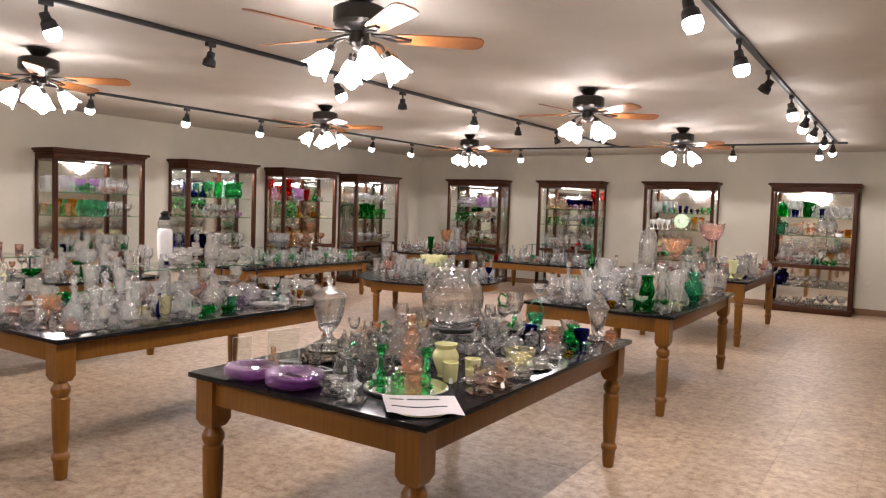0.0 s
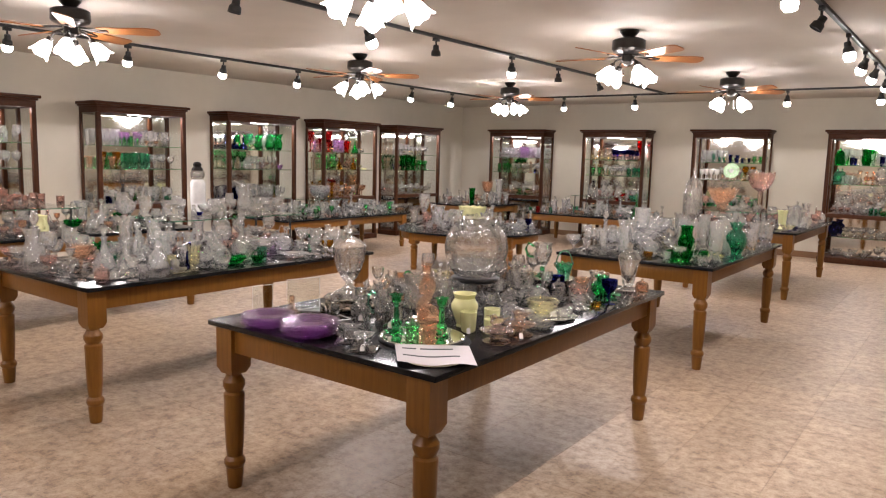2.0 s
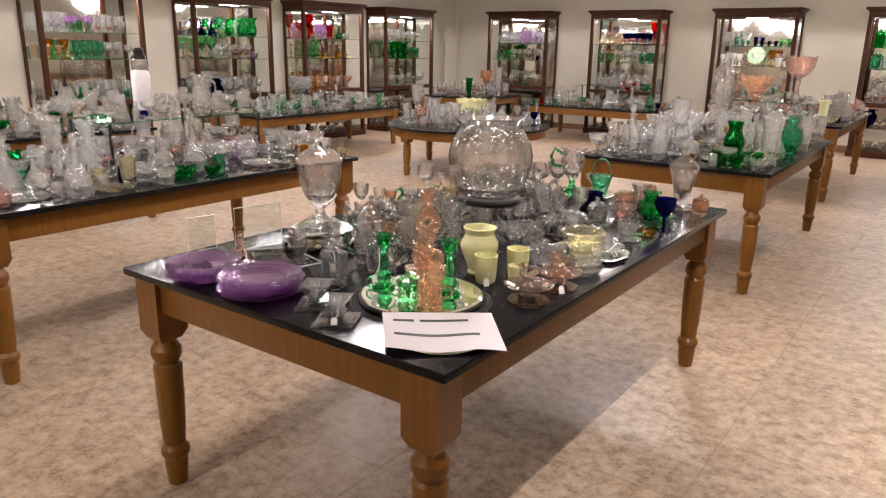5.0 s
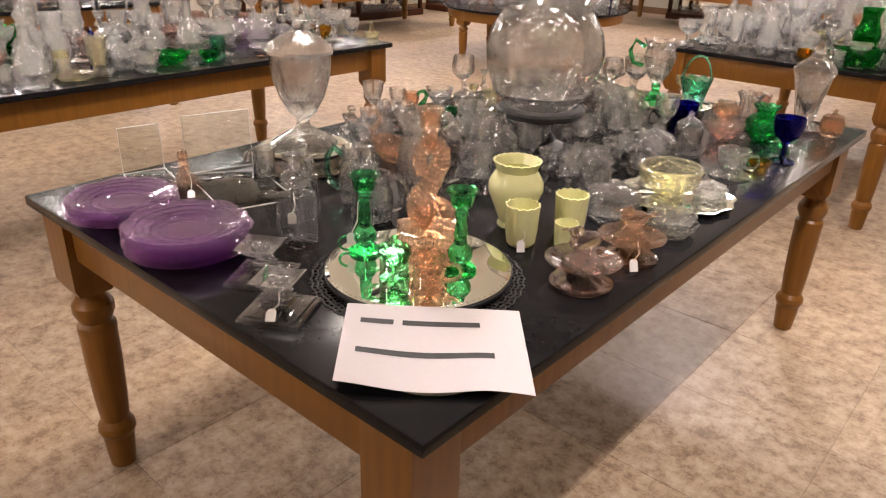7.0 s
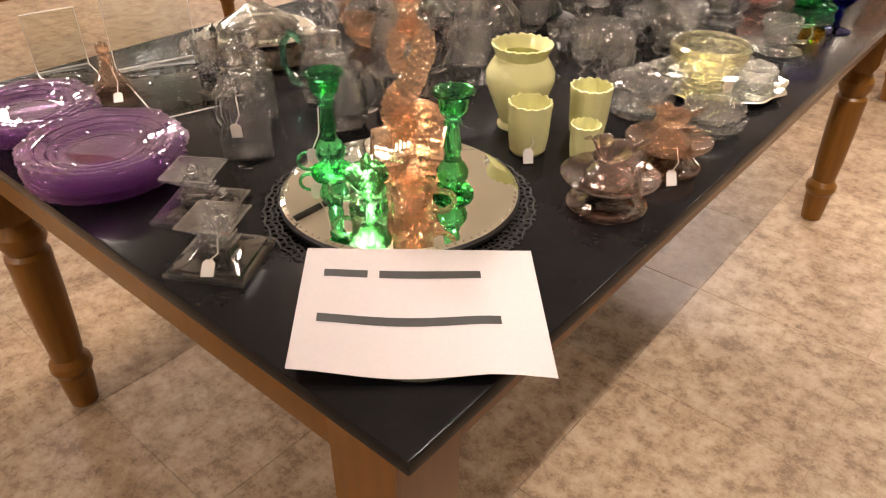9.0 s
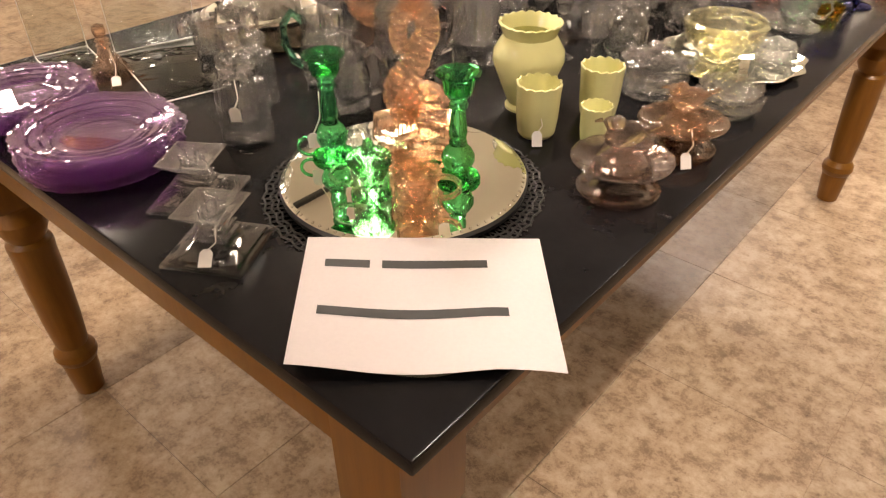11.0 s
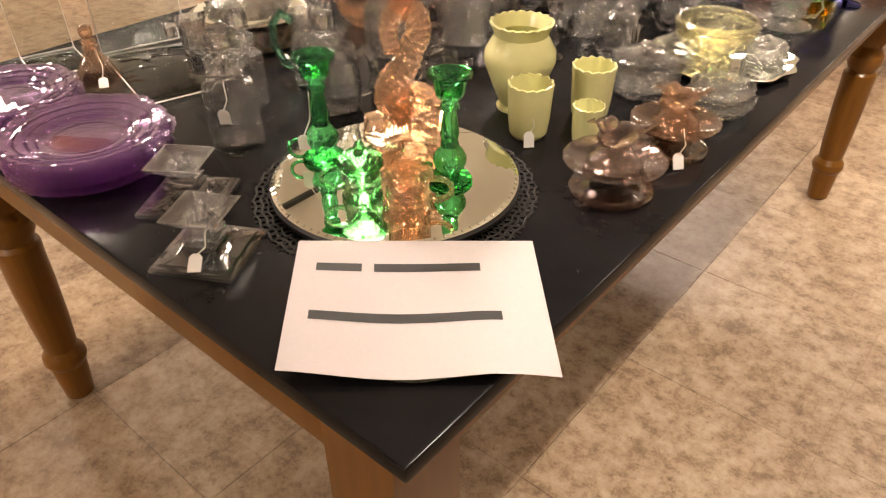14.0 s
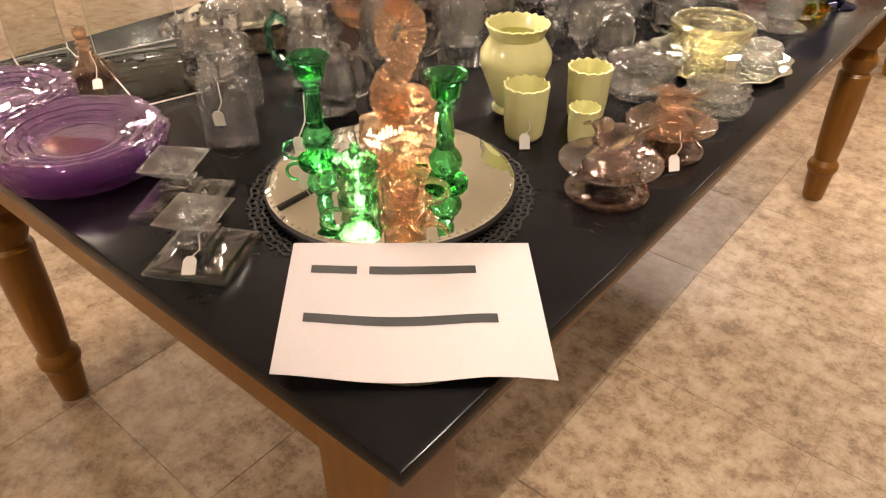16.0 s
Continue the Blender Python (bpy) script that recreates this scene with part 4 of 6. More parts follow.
def ribbed_square(half, ribs_a_side, depth):
    """A square whose sides are rows of half-round ribs."""
    pts, step = [], 2 * half / ribs_a_side
    for side in range(4):
        c, q = math.cos(side * math.pi / 2), math.sin(side * math.pi / 2)
        for k in range(ribs_a_side):
            for e in range(4):
                u = -half + step * (k + e / 4)
                v = half + depth * math.sin(math.pi * e / 4) if k + e else half
                x, y = v, u
                pts.append((c * x - q * y, q * x + c * y))
    return pts


def cologne():
    body = prism(bmesh.new(), ribbed_square(0.028, 5, 0.0042), [(0.92, 0), (1.0, 0.004), (1.0, 0.100), (0.93, 0.106), (0.60, 0.110)])
    hollow = prism(bmesh.new(), ribbed_square(0.020, 1, 0.0), [(0.9, 0.014), (1.0, 0.018), (1.0, 0.092), (0.5, 0.100)])
    me = bpy.data.meshes.new("hollow")
    hollow.to_mesh(me)
    hollow.free()
    me.flip_normals()
    body.from_mesh(me)
    bpy.data.meshes.remove(me)
    collar = lathe(bmesh.new(), [(0, 0.1105), (0.017, 0.1105), (0.016, 0.114), (0.019, 0.118), (0.024, 0.120), (0.022, 0.124), (0, 0.124)], 24)
    stop = prism(bmesh.new(), ribbed_square(0.0205, 4, 0.003), [(0.94, 0.1245), (1.0, 0.127), (1.0, 0.142), (0.8, 0.147), (0.45, 0.150), (0.42, 0.154)])
    box(stop, -0.0165, 0.0165, -0.0165, 0.0165, 0.1545, 0.1885, 0.0035)
    cg = GLASS["crystal"]
    return [("flask", body, cg, ""), ("collar", collar, cg, ""), ("stopper", stop, cg, "faceted cube stopper over a ribbed block")]


custom("cologne_bottle", "clear fluted square cologne bottle with a cube stopper", "bottle", cologne(), -0.608, 0.281, H, 4)
custom("cologne_bottle", "shorter clear square cologne bottle with a cube stopper", "bottle", cologne(), -0.715, 0.383, H, 8, 0.86)
custom("cologne_bottle", "shorter clear square cologne bottle with a cube stopper", "bottle", cologne(), -0.599, 0.463, H, 6, 0.88)
price_tag(-0.573, 0.243, H + 0.062, 42, 8, (-0.590, 0.262, H + 0.116))

# slim clear creamer with a spout
custom("creamer", "tall slim clear glass creamer with a side spout", "creamer", [
    ("jug", lathe(bmesh.new(), shell([(0, 0), (0.024, 0), (0.025, 0.01), (0.019, 0.016), (0.021, 0.05), (0.024, 0.10), (0.028, 0.115)], 0.003, 0.02), 20, flute(8, 0.06)), GLASS["crystal"], ""),
    ("spout", tube(bmesh.new(), [(-0.018, 0, 0.10), (-0.032, 0, 0.108), (-0.04, 0, 0.098), (-0.042, 0, 0.085)], 0.008, 8), GLASS["crystal"], "")], -0.873, 0.397, H, 43)

# little peach scent bottle
custom("scent_bottle", "small peach glass scent bottle with a faceted stopper", "bottle", [
    ("flask", lathe(bmesh.new(), [(0, 0), (0.037, 0), (0.039, 0.006), (0.036, 0.015), (0.022, 0.036), (0.012, 0.05), (0.011, 0.057), (0.014, 0.06), (0, 0.061)], 24, flute(8, 0.05)), GLASS["peach"], ""),
    ("stopper", lathe(bmesh.new(), [(0, 0.055), (0.007, 0.06), (0.013, 0.068), (0.009, 0.075), (0.012, 0.084), (0.010, 0.094), (0, 0.098)], 14, flute(7, 0.1)), GLASS["peach"], "")], -1.022, 0.275, H, 10, 1.06)
price_tag(-0.967, 0.255, H + 0.006, 60, -65, (-1.021, 0.281, H + 0.055))


# bent acrylic stands
def acrylic(w, d, hgt):
    bm = box(bmesh.new(), -w / 2, w / 2, -d / 2, d / 2, 0, 0.003, 0.0008)
    box(bm, -w / 2, w / 2, d / 2 - 0.003, d / 2, 0.0031, hgt, 0.0008)
    return bm


# Thin bars along the sheet's edges; their near-white colour stands in for gleam.
def acrylic_edge(w, d, hgt):
    bm = bmesh.new()
    for x in (-w / 2, w / 2):
        tube(bm, [(x, -d / 2, 0.0015), (x, d / 2, 0.0015), (x, d / 2, hgt)], 0.0013, 5)
    for y, z in ((-d / 2, 0.0015), (d / 2, 0.003), (d / 2, hgt)):
        tube(bm, [(-w / 2, y, z), (w / 2, y, z)], 0.0013, 5)
    return bm


EDGE_GLEAM = plain_mat("painted_edge_gleam", (0.80, 0.79, 0.76), 0.3, var=0.05)
custom("acrylic_stand", "empty clear bent acrylic display stand", "display stand", [("sheet", acrylic(0.17, 0.29, 0.15), PANE, ""), ("edge_gleam", acrylic_edge(0.17, 0.29, 0.15), EDGE_GLEAM, "white bars painted in for the gleam of the edges")], -0.968, 0.385, H, 75)
custom("acrylic_stand", "empty clear bent acrylic display stand", "display stand", [("sheet", acrylic(0.10, 0.13, 0.12), PANE, ""), ("edge_gleam", acrylic_edge(0.10, 0.13, 0.12), EDGE_GLEAM, "white bars painted in for the gleam of the edges")], -1.160, 0.262, H, 78)

# round mirror plateau on a black doily
MX, MY = -0.331, 0.342
bm = bmesh.new()
for k in range(96):
    a = 2 * math.pi * k / 96
    r = 0.197 + 0.004 * math.cos(12 * a)
    tube(bm, [(0.150 * math.cos(a), 0.150 * math.sin(a), 0.002), (r * math.cos(a + 0.10), r * math.sin(a + 0.10), 0.002)], 0.0012, 4)
    tube(bm, [(0.150 * math.cos(a), 0.150 * math.sin(a), 0.0024), (r * math.cos(a - 0.10), r * math.sin(a - 0.10), 0.0024)], 0.0012, 4)
for rr in (0.178, 0.186, 0.1955):
    tube(bm, [((rr + 0.002 * math.cos(36 * q)) * math.cos(q), (rr + 0.002 * math.cos(36 * q)) * math.sin(q), 0.0022) for q in [2 * math.pi * i / 144 for i in range(145)]], 0.0017, 4)
lathe(bm, [(0, 0.0005), (0.155, 0.0005), (0.155, 0.003), (0, 0.003)], 48)
custom("lace_doily", "round black crocheted lace doily under the mirror", "doily", [("", bm, LACE, "")], MX, MY)
bm = lathe(bmesh.new(), [(0, 0), (0.160, 0), (0.172, 0.006), (0.174, 0.014), (0.170, 0.0185), (0.164, 0.0195), (0, 0.0195)], 80)
rim = bmesh.new()
for k in range(84):
    a = 2 * math.pi * k / 84
    bmesh.ops.create_icosphere(rim, subdivisions=1, radius=0.0028, matrix=pose(0.167 * math.cos(a), 0.167 * math.sin(a), 0.0195))
custom("mirror_plateau", "round mirror plateau with a beaded rim", "mirror tray", [
    ("base", bm, BLACK, "dark rounded base"), ("mirror", lathe(bmesh.new(), [(0, 0.0196), (0.1715, 0.0185), (0.1655, 0.0215), (0, 0.0216)], 80), MIRROR, "clean round mirror"),
    ("beaded_edge", rim, GLASS["crystal"], "")], MX, MY, H + 0.004)
MZ = H + 0.0258


def chamberstick():
    """Flared candle cup on a tapering stem, with a ball over the foot and a ring handle."""
    o = [(0, 0), (0.029, 0), (0.031, 0.003), (0.029, 0.007), (0.014, 0.012), (0.0125, 0.016), (0.019, 0.022), (0.0225, 0.030), (0.0225, 0.038), (0.018, 0.047), (0.0115, 0.054), (0.0125, 0.058), (0.0105, 0.062),
         (0.0125, 0.072), (0.0105, 0.090), (0.0085, 0.104), (0.0125, 0.108), (0.0125, 0.112), (0.0095, 0.116), (0.013, 0.121), (0.0185, 0.127), (0.0205, 0.136), (0.0215, 0.147), (0.0285, 0.1525), (0.0295, 0.155)]
    stick = lathe(bmesh.new(), o + [(0.0255, 0.1558), (0.0175, 0.148), (0.0125, 0.142), (0.0115, 0.128), (0, 0.127)], 48, flute(12, 0.05, 0.118, 0.150))
    ring = tube(bmesh.new(), arc(-0.035, 0.017, 0.0145, 0.0135, 40, 330, 16), 0.0026, 9)
    return [("stick", stick, GLASS["green"], ""), ("ring_handle", ring, GLASS["green"], "")]


custom("green_candlestick", "emerald green glass candlestick standing on a round mirror", "candlestick", chamberstick(), -0.437, 0.307, MZ, 42)
custom("green_candlestick", "emerald green glass candlestick standing on a round mirror", "candlestick", chamberstick(), -0.258, 0.373, MZ, 48)
price_tag(-0.452, 0.286, MZ + 0.018, 40, 8, (-0.447, 0.300, MZ + 0.10))


def jam(c):
    return [("jar", lathe(bmesh.new(), shell([(0, 0), (0.024, 0), (0.026, 0.004), (0.024, 0.008), (0.024, 0.042), (0.028, 0.046), (0.028, 0.05)], 0.0025, 0.008), 24), GLASS[c], "")]


lid = [("lid", lathe(bmesh.new(), [(0, 0.050), (0.028, 0.0505), (0.026, 0.056), (0.012, 0.060), (0.005, 0.062), (0.0075, 0.068), (0.006, 0.074), (0, 0.078)], 24), GLASS["lightgreen"], "")]
handle = [("handle", tube(bmesh.new(), arc(-0.03, 0.028, 0.018, 0.014, 60, 300, 10), 0.0035, 7), GLASS["lightgreen"], "")]
custom("mustard_jar", "pale green glass mustard jar with a knobbed lid", "jar", jam("lightgreen") + lid + handle, -0.321, 0.269, MZ, 43, 1.07)
handle = [("handle", tube(bmesh.new(), arc(0.03, 0.028, 0.018, 0.014, -120, 120, 10), 0.0035, 7), GLASS["peach"], "")]
custom("mug", "little peach glass mug with a ring handle on the mirror", "mug", jam("peach") + handle, -0.249, 0.280, MZ, 43, 1.16)

# peach dolphin candlestick
bm = lathe(bmesh.new(), [(0, 0), (0.060, 0), (0.062, 0.006), (0.058, 0.012), (0.052, 0.040), (0.062, 0.046), (0.062, 0.056), (0.044, 0.062), (0, 0.062)], 96, lambda a, q, z, k: (q * 0.9 / max(math.cos((a + math.pi / 6) % (math.pi / 3) - math.pi / 6), 0.8) * (1 - 0.045 * (0.5 + 0.5 * math.cos(48 * a)) * (0.008 < z < 0.045)), z))
body = bmesh.new()
bmesh.ops.create_uvsphere(body, u_segments=20, v_segments=12, radius=0.033, matrix=pose(0.012, 0, 0.083) @ Matrix.Diagonal((1.15, 1.0, 0.85, 1)))
spine = [(0.003, 0.068), (-0.015, 0.079), (-0.022, 0.097), (-0.014, 0.117), (0.003, 0.135), (0.010, 0.158), (0.021, 0.176), (0.020, 0.196), (0.007, 0.211), (-0.002, 0.207), (-0.016, 0.193), (-0.017, 0.170), (-0.012, 0.150)]
fine = []
for (x0, z0), (x1, z1) in zip(spine, spine[1:]):
    fine += [(x0 + (x1 - x0) * q / 5, 0, z0 + (z1 - z0) * q / 5) for q in range(5)]
# scaly skin in close ridges, thinning towards the tail
tube(body, fine, 0.019, 18, lambda k: (1.08 - 0.55 * k) * (1 + 0.11 * (int(k * (len(fine) - 1) + 0.5) % 2)))
for sgn in (-1, 1):
    tube(body, [(0.0, sgn * 0.02, 0.085), (-0.012, sgn * 0.04, 0.092), (-0.024, sgn * 0.048, 0.106)], 0.009, 8, lambda k: 1.1 - 0.8 * k, 0.4)
cup = lathe(bmesh.new(), [(0, 0.203), (0.013, 0.205), (0.016, 0.215), (0.012, 0.222), (0.0125, 0.232), (0.017, 0.238), (0.018, 0.262), (0.024, 0.270), (0.020, 0.272), (0.012, 0.262), (0.011, 0.245), (0, 0.244)], 22)
custom("dolphin_candlestick", "peach glass candlestick shaped as a dolphin on a hexagonal base", "candlestick", [
    ("base", bm, GLASS["peach"], ""), ("dolphin", body, GLASS["peach_scaled"], "scaly body and curled tail"), ("candle_cup", cup, GLASS["peach"], "")], -0.343, 0.380, MZ, 43.5, 1.04)

# opaque custard glass
o = [(0, 0), (0.034, 0), (0.034, 0.004), (0.030, 0.010), (0.042, 0.04), (0.056, 0.078), (0.055, 0.094), (0.046, 0.110), (0.041, 0.118), (0.046, 0.132), (0.049, 0.137)]
custom("custard_vase", "opaque custard yellow glass vase with a scalloped rim", "vase", [("", lathe(bmesh.new(), shell(o, 0.004, 0.014), 56, scallop(20, 0.03, 0.002, 0.115)), CUSTARD, "")], -0.356, 0.672, H, 0, 1.06)
o = [(0, 0), (0.026, 0), (0.030, 0.006), (0.033, 0.03), (0.0345, 0.07), (0.0355, 0.086)]
for x, y, s in ((-0.283, 0.598, 1.0), (-0.244, 0.721, 1.0), (-0.199, 0.634, 0.70)):
    custom("custard_tumbler", "opaque custard yellow glass tumbler with a scalloped rim", "tumbler", [("", lathe(bmesh.new(), shell(o, 0.003, 0.010), 44, scallop(14, 0.03, 0.002, 0.06)), CUSTARD, "")], x, y, H, 0, s)
price_tag(-0.252, 0.556, H + 0.003, 45, -20, (-0.266, 0.578, H + 0.05))


# bird-topped candy dishes
def bird_dish(mat, feather):
    ped = lathe(bmesh.new(), [(0, 0), (0.052, 0), (0.0575, 0.004), (0.0585, 0.007), (0.055, 0.0075), (0.040, 0.006), (0.031, 0.010), (0.027, 0.018), (0.026, 0.028), (0.032, 0.035), (0.044, 0.040), (0.060, 0.046), (0.069, 0.051),
                              (0.0705, 0.0535), (0.067, 0.0545), (0.058, 0.0500), (0.042, 0.0445), (0.036, 0.0425), (0, 0.0425)], 64, scallop(16, 0.006, 0.0005, 0.03))
    for k in range(8):
        for rr, zz in ((0.0615, 0.0515), (0.048, 0.0085)):
            a = 2 * math.pi * (k + (0.5 if zz < 0.02 else 0)) / 8
            bmesh.ops.create_icosphere(ped, subdivisions=1, radius=0.0052, matrix=pose(rr * math.cos(a), rr * math.sin(a), zz) @ Matrix.Diagonal((1, 1, 0.55, 1)))
    cover = lathe(bmesh.new(), [(0, 0.043), (0.037, 0.0435), (0.038, 0.050), (0.034, 0.056), (0.025, 0.062), (0.020, 0.068), (0.017, 0.072), (0, 0.073)], 32, flute(16, 0.05, 0.045, 0.06))
    bird = bmesh.new()
    bmesh.ops.create_uvsphere(bird, u_segments=18, v_segments=12, radius=0.021, matrix=pose(0, 0, 0.088, 0, -12, 0) @ Matrix.Diagonal((1.45, 0.9, 0.85, 1)))
    bmesh.ops.create_uvsphere(bird, u_segments=14, v_segments=8, radius=0.010, matrix=pose(-0.015, -0.009, 0.110))
    tube(bird, [(-0.018, 0, 0.095), (-0.026, 0, 0.110)], 0.008, 8)
    tube(bird, [(-0.034, 0, 0.110), (-0.044, 0, 0.108)], 0.0035, 6, lambda k: 1 - 0.6 * k)
    tube(bird, [(0.022, 0, 0.092), (0.040, 0, 0.100), (0.048, 0, 0.104)], 0.011, 8, lambda k: 1 - 0.5 * k, 0.5)
    return [("pedestal_dish", ped, mat, ""), ("cover", cover, mat, ""), ("bird", bird, feather, "")]


custom("bird_candy_dish", "smoky mauve glass candy dish with a bird on its cover", "candy dish", bird_dish(GLASS["mauve"], GLASS["mauve"]), -0.094, 0.526, H, 43)
custom("bird_candy_dish", "peach glass candy dish with a frosted bird cover", "candy dish", bird_dish(GLASS["peach"], GLASS["peach"]), -0.085, 0.692, H, 43, 0.95)
price_tag(-0.046, 0.640, H + 0.002, 50, -25, (-0.062, 0.672, H + 0.05))
glass("covered_jar", "cut", -0.223, 0.864, H, ON, 0, 1.2, 0.5, FRONT)
glass("nappy_dish", "cut", -0.085, 0.872, H, ON, 0, 0.9, 0.7, FRONT)
glass("nappy_dish", "cut", -0.085, 0.872, H + 0.024, "stacked on another dish", 12, 0.9, 0.9, FRONT)

# scalloped silver tray with a yellow bowl
tr = lathe(bmesh.new(), [(0, 0.004), (0.105, 0.004), (0.112, 0.0), (0.130, 0.010), (0.133, 0.014), (0.128, 0.0145), (0.110, 0.009), (0, 0.008)], 64, scallop(12, 0.035, 0.0, -0.02))
custom("silver_tray", "scalloped mirror-bright tray under a yellow bowl", "tray", [("", tr, MIRROR, "")], -0.168, 1.080, H + 0.001, 0, 1.02)
o = [(0, 0), (0.038, 0), (0.040, 0.005), (0.030, 0.012), (0.040, 0.020), (0.062, 0.038), (0.070, 0.056), (0.071, 0.066), (0.0765, 0.069), (0.077, 0.075), (0.072, 0.080)]
custom("yellow_bowl", "pale yellow glass bowl with a ringed lip on a bright tray", "bowl", [("", lathe(bmesh.new(), shell(o, 0.004, 0.018), 72, ribs(18, 0.05, 0.015, 0.056)), GLASS["yellow"], "")], -0.178, 1.050, H + 0.010)
glass("covered_jar", "cut", -0.103, 1.125, H + 0.010, "on a scalloped bright tray", 0, 0.62, 0.8, FRONT)

# swans, jugs and baskets behind the mirror
def swan(mat):
    bm = lathe(bmesh.new(), shell([(0, 0), (0.030, 0), (0.034, 0.006), (0.052, 0.030), (0.056, 0.050)], 0.004, 0.010), 30, lambda a, q, z, k: (q * (1 + 0.35 * abs(math.cos(a))), z + (0.020 * abs(math.cos(a)) if z > 0.04 else 0)))
    neck = tube(bmesh.new(), [(-0.062, 0, 0.040), (-0.082, 0, 0.060), (-0.080, 0, 0.085), (-0.060, 0, 0.105), (-0.052, 0, 0.125), (-0.064, 0, 0.142), (-0.082, 0, 0.138), (-0.094, 0, 0.126)], 0.010, 10, lambda k: 1.25 - 0.6 * k)
    return [("body", bm, mat, ""), ("neck", neck, mat, "")]


for x, y, c, r, s in ((-1.030, 0.897, "cut", 150, 0.9), (-0.857, 0.811, "peach", 20, 0.9), (-0.936, 0.699, "cut", 190, 0.85), (-1.018, 1.165, "green", 60, 0.8), (-0.833, 0.999, "mauve", 130, 0.8)):
    custom("glass_swan", f"{WORDS[c]} glass swan dish with a curved neck", "swan dish", swan(GLASS["crystal_cut" if c == "cut" else c]), x, y, H, r, s)


def jug(h, r, mat, hmat, n=8):
    o = [(0, 0), (r * 0.8, 0), (r * 0.85, 0.008), (r, h * 0.3), (r * 0.92, h * 0.62), (r * 0.72, h * 0.78), (r * 0.86, h)]
    b = lathe(bmesh.new(), shell(o, 0.004, 0.012), 64, lambda a, q, z, k: (q * (1 + 0.07 * abs(math.cos(n * a / 2)) * (z < h * 0.7 and k < 0.45)) * (1 + (0.3 * max(0, 1 - abs(a - math.pi) / 0.5) * max(0, z / h - 0.7) / 0.3)), z))
    return [("jug", b, mat, ""), ("handle", tube(bmesh.new(), [(r * 0.75, 0, h * 0.86), (r * 1.3, 0, h * 0.97), (r * 1.75, 0, h * 0.82), (r * 1.8, 0, h * 0.55), (r * 1.4, 0, h * 0.32), (r * 0.97, 0, h * 0.26)], 0.0075, 9), hmat, "")]


custom("creamer_jug", "clear glass cream jug with a pale green handle", "jug", jug(0.135, 0.036, GLASS["crystal"], GLASS["teal"]), -0.691, 0.511, H, 215)
custom("creamer_jug", "clear squat glass cream jug with a looped handle", "jug", jug(0.11, 0.034, GLASS["crystal"], GLASS["crystal"], 6), -0.578, 0.473, H, 40)
custom("fluted_pitcher", "clear ribbed glass pitcher with a tall looped handle", "pitcher", jug(0.205, 0.056, GLASS["crystal"], GLASS["crystal"], 16), -0.589, 0.624, H, 35)
custom("fluted_pitcher", "clear ribbed glass pitcher with a tall looped handle", "pitcher", jug(0.175, 0.05, GLASS["crystal"], GLASS["crystal"], 16), -0.539, 0.762, H, 30)
price_tag(-0.828, 0.559, H + 0.001, 70, -85)

# lidded urn on a pierced silver plateau
ur = -0.985, 0.600
pl = lathe(bmesh.new(), [(0, 0), (0.118, 0), (0.122, 0.006), (0.110, 0.012), (0.106, 0.040), (0.118, 0.048), (0.120, 0.056), (0.112, 0.058), (0, 0.054)], 72, lambda a, q, z, k: (q * (1 + 0.03 * math.cos(18 * a) * (z < 0.05)), z))
FEET = []
for k in range(5):
    a = 2 * math.pi * k / 5 + 0.4
    foot = bmesh.new()
    bmesh.ops.create_icosphere(foot, subdivisions=2, radius=0.018, matrix=pose(0.118 * math.cos(a), 0.118 * math.sin(a), 0.0165) @ Matrix.Diagonal((1, 1, 0.9, 1)))
    for w in (-1, 1):
        tube(foot, [(0.124 * math.cos(a + w * q), 0.124 * math.sin(a + w * q), z) for q, z in ((0.08, 0.010), (0.18, 0.022), (0.27, 0.016), (0.30, 0.008))], 0.005, 7)
    FEET.append(("scrolled_foot", foot, SILVER, "scrolled silver foot"))
custom("silver_plateau", "tarnished silver mirror plateau with ornate pierced sides", "plateau", [("rim", pl, SILVER, ""), ("mirror", lathe(bmesh.new(), [(0, 0.0545), (0.110, 0.0575), (0.110, 0.0595), (0, 0.0595)], 48), MIRROR, "")] + FEET, *ur)
o = [(0, 0), (0.094, 0), (0.096, 0.006), (0.080, 0.018), (0.045, 0.038), (0.020, 0.056), (0.016, 0.070), (0.022, 0.080), (0.036, 0.094), (0.062, 0.135), (0.078, 0.185), (0.083, 0.225), (0.084, 0.252)]
cv = [(0.083, 0.2525), (0.089, 0.2525), (0.090, 0.262), (0.084, 0.268), (0.074, 0.281), (0.052, 0.296), (0.032, 0.306), (0.017, 0.316), (0.011, 0.330), (0.018, 0.344), (0.019, 0.355), (0.011, 0.368), (0.007, 0.388), (0, 0.402), (0, 0.312),
      (0.026, 0.300), (0.048, 0.290), (0.069, 0.276), (0.080, 0.264), (0.083, 0.2525)]
custom("lidded_urn", "tall clear ribbed glass urn with a pointed lid", "urn", [
    ("urn", lathe(bmesh.new(), shell(o, 0.005, 0.100), 80, lambda a, q, z, k: (q * (1 + 0.085 * abs(math.cos(10 * a)) * (0.075 < z < 0.215 and k < 0.5)) * (1 - 0.05 * (0.5 + 0.5 * math.cos(16 * a)) * (0.004 < z < 0.05)), z)), GLASS["crystal"], ""),
    ("lid", lathe(bmesh.new(), cv, 80, lambda a, q, z, k: (q * (1 + 0.05 * abs(math.cos(10 * a)) * (0.265 < z < 0.31 and k < 0.5)), z)), GLASS["crystal"], "")], *ur, H + 0.060, 0, 0.92)

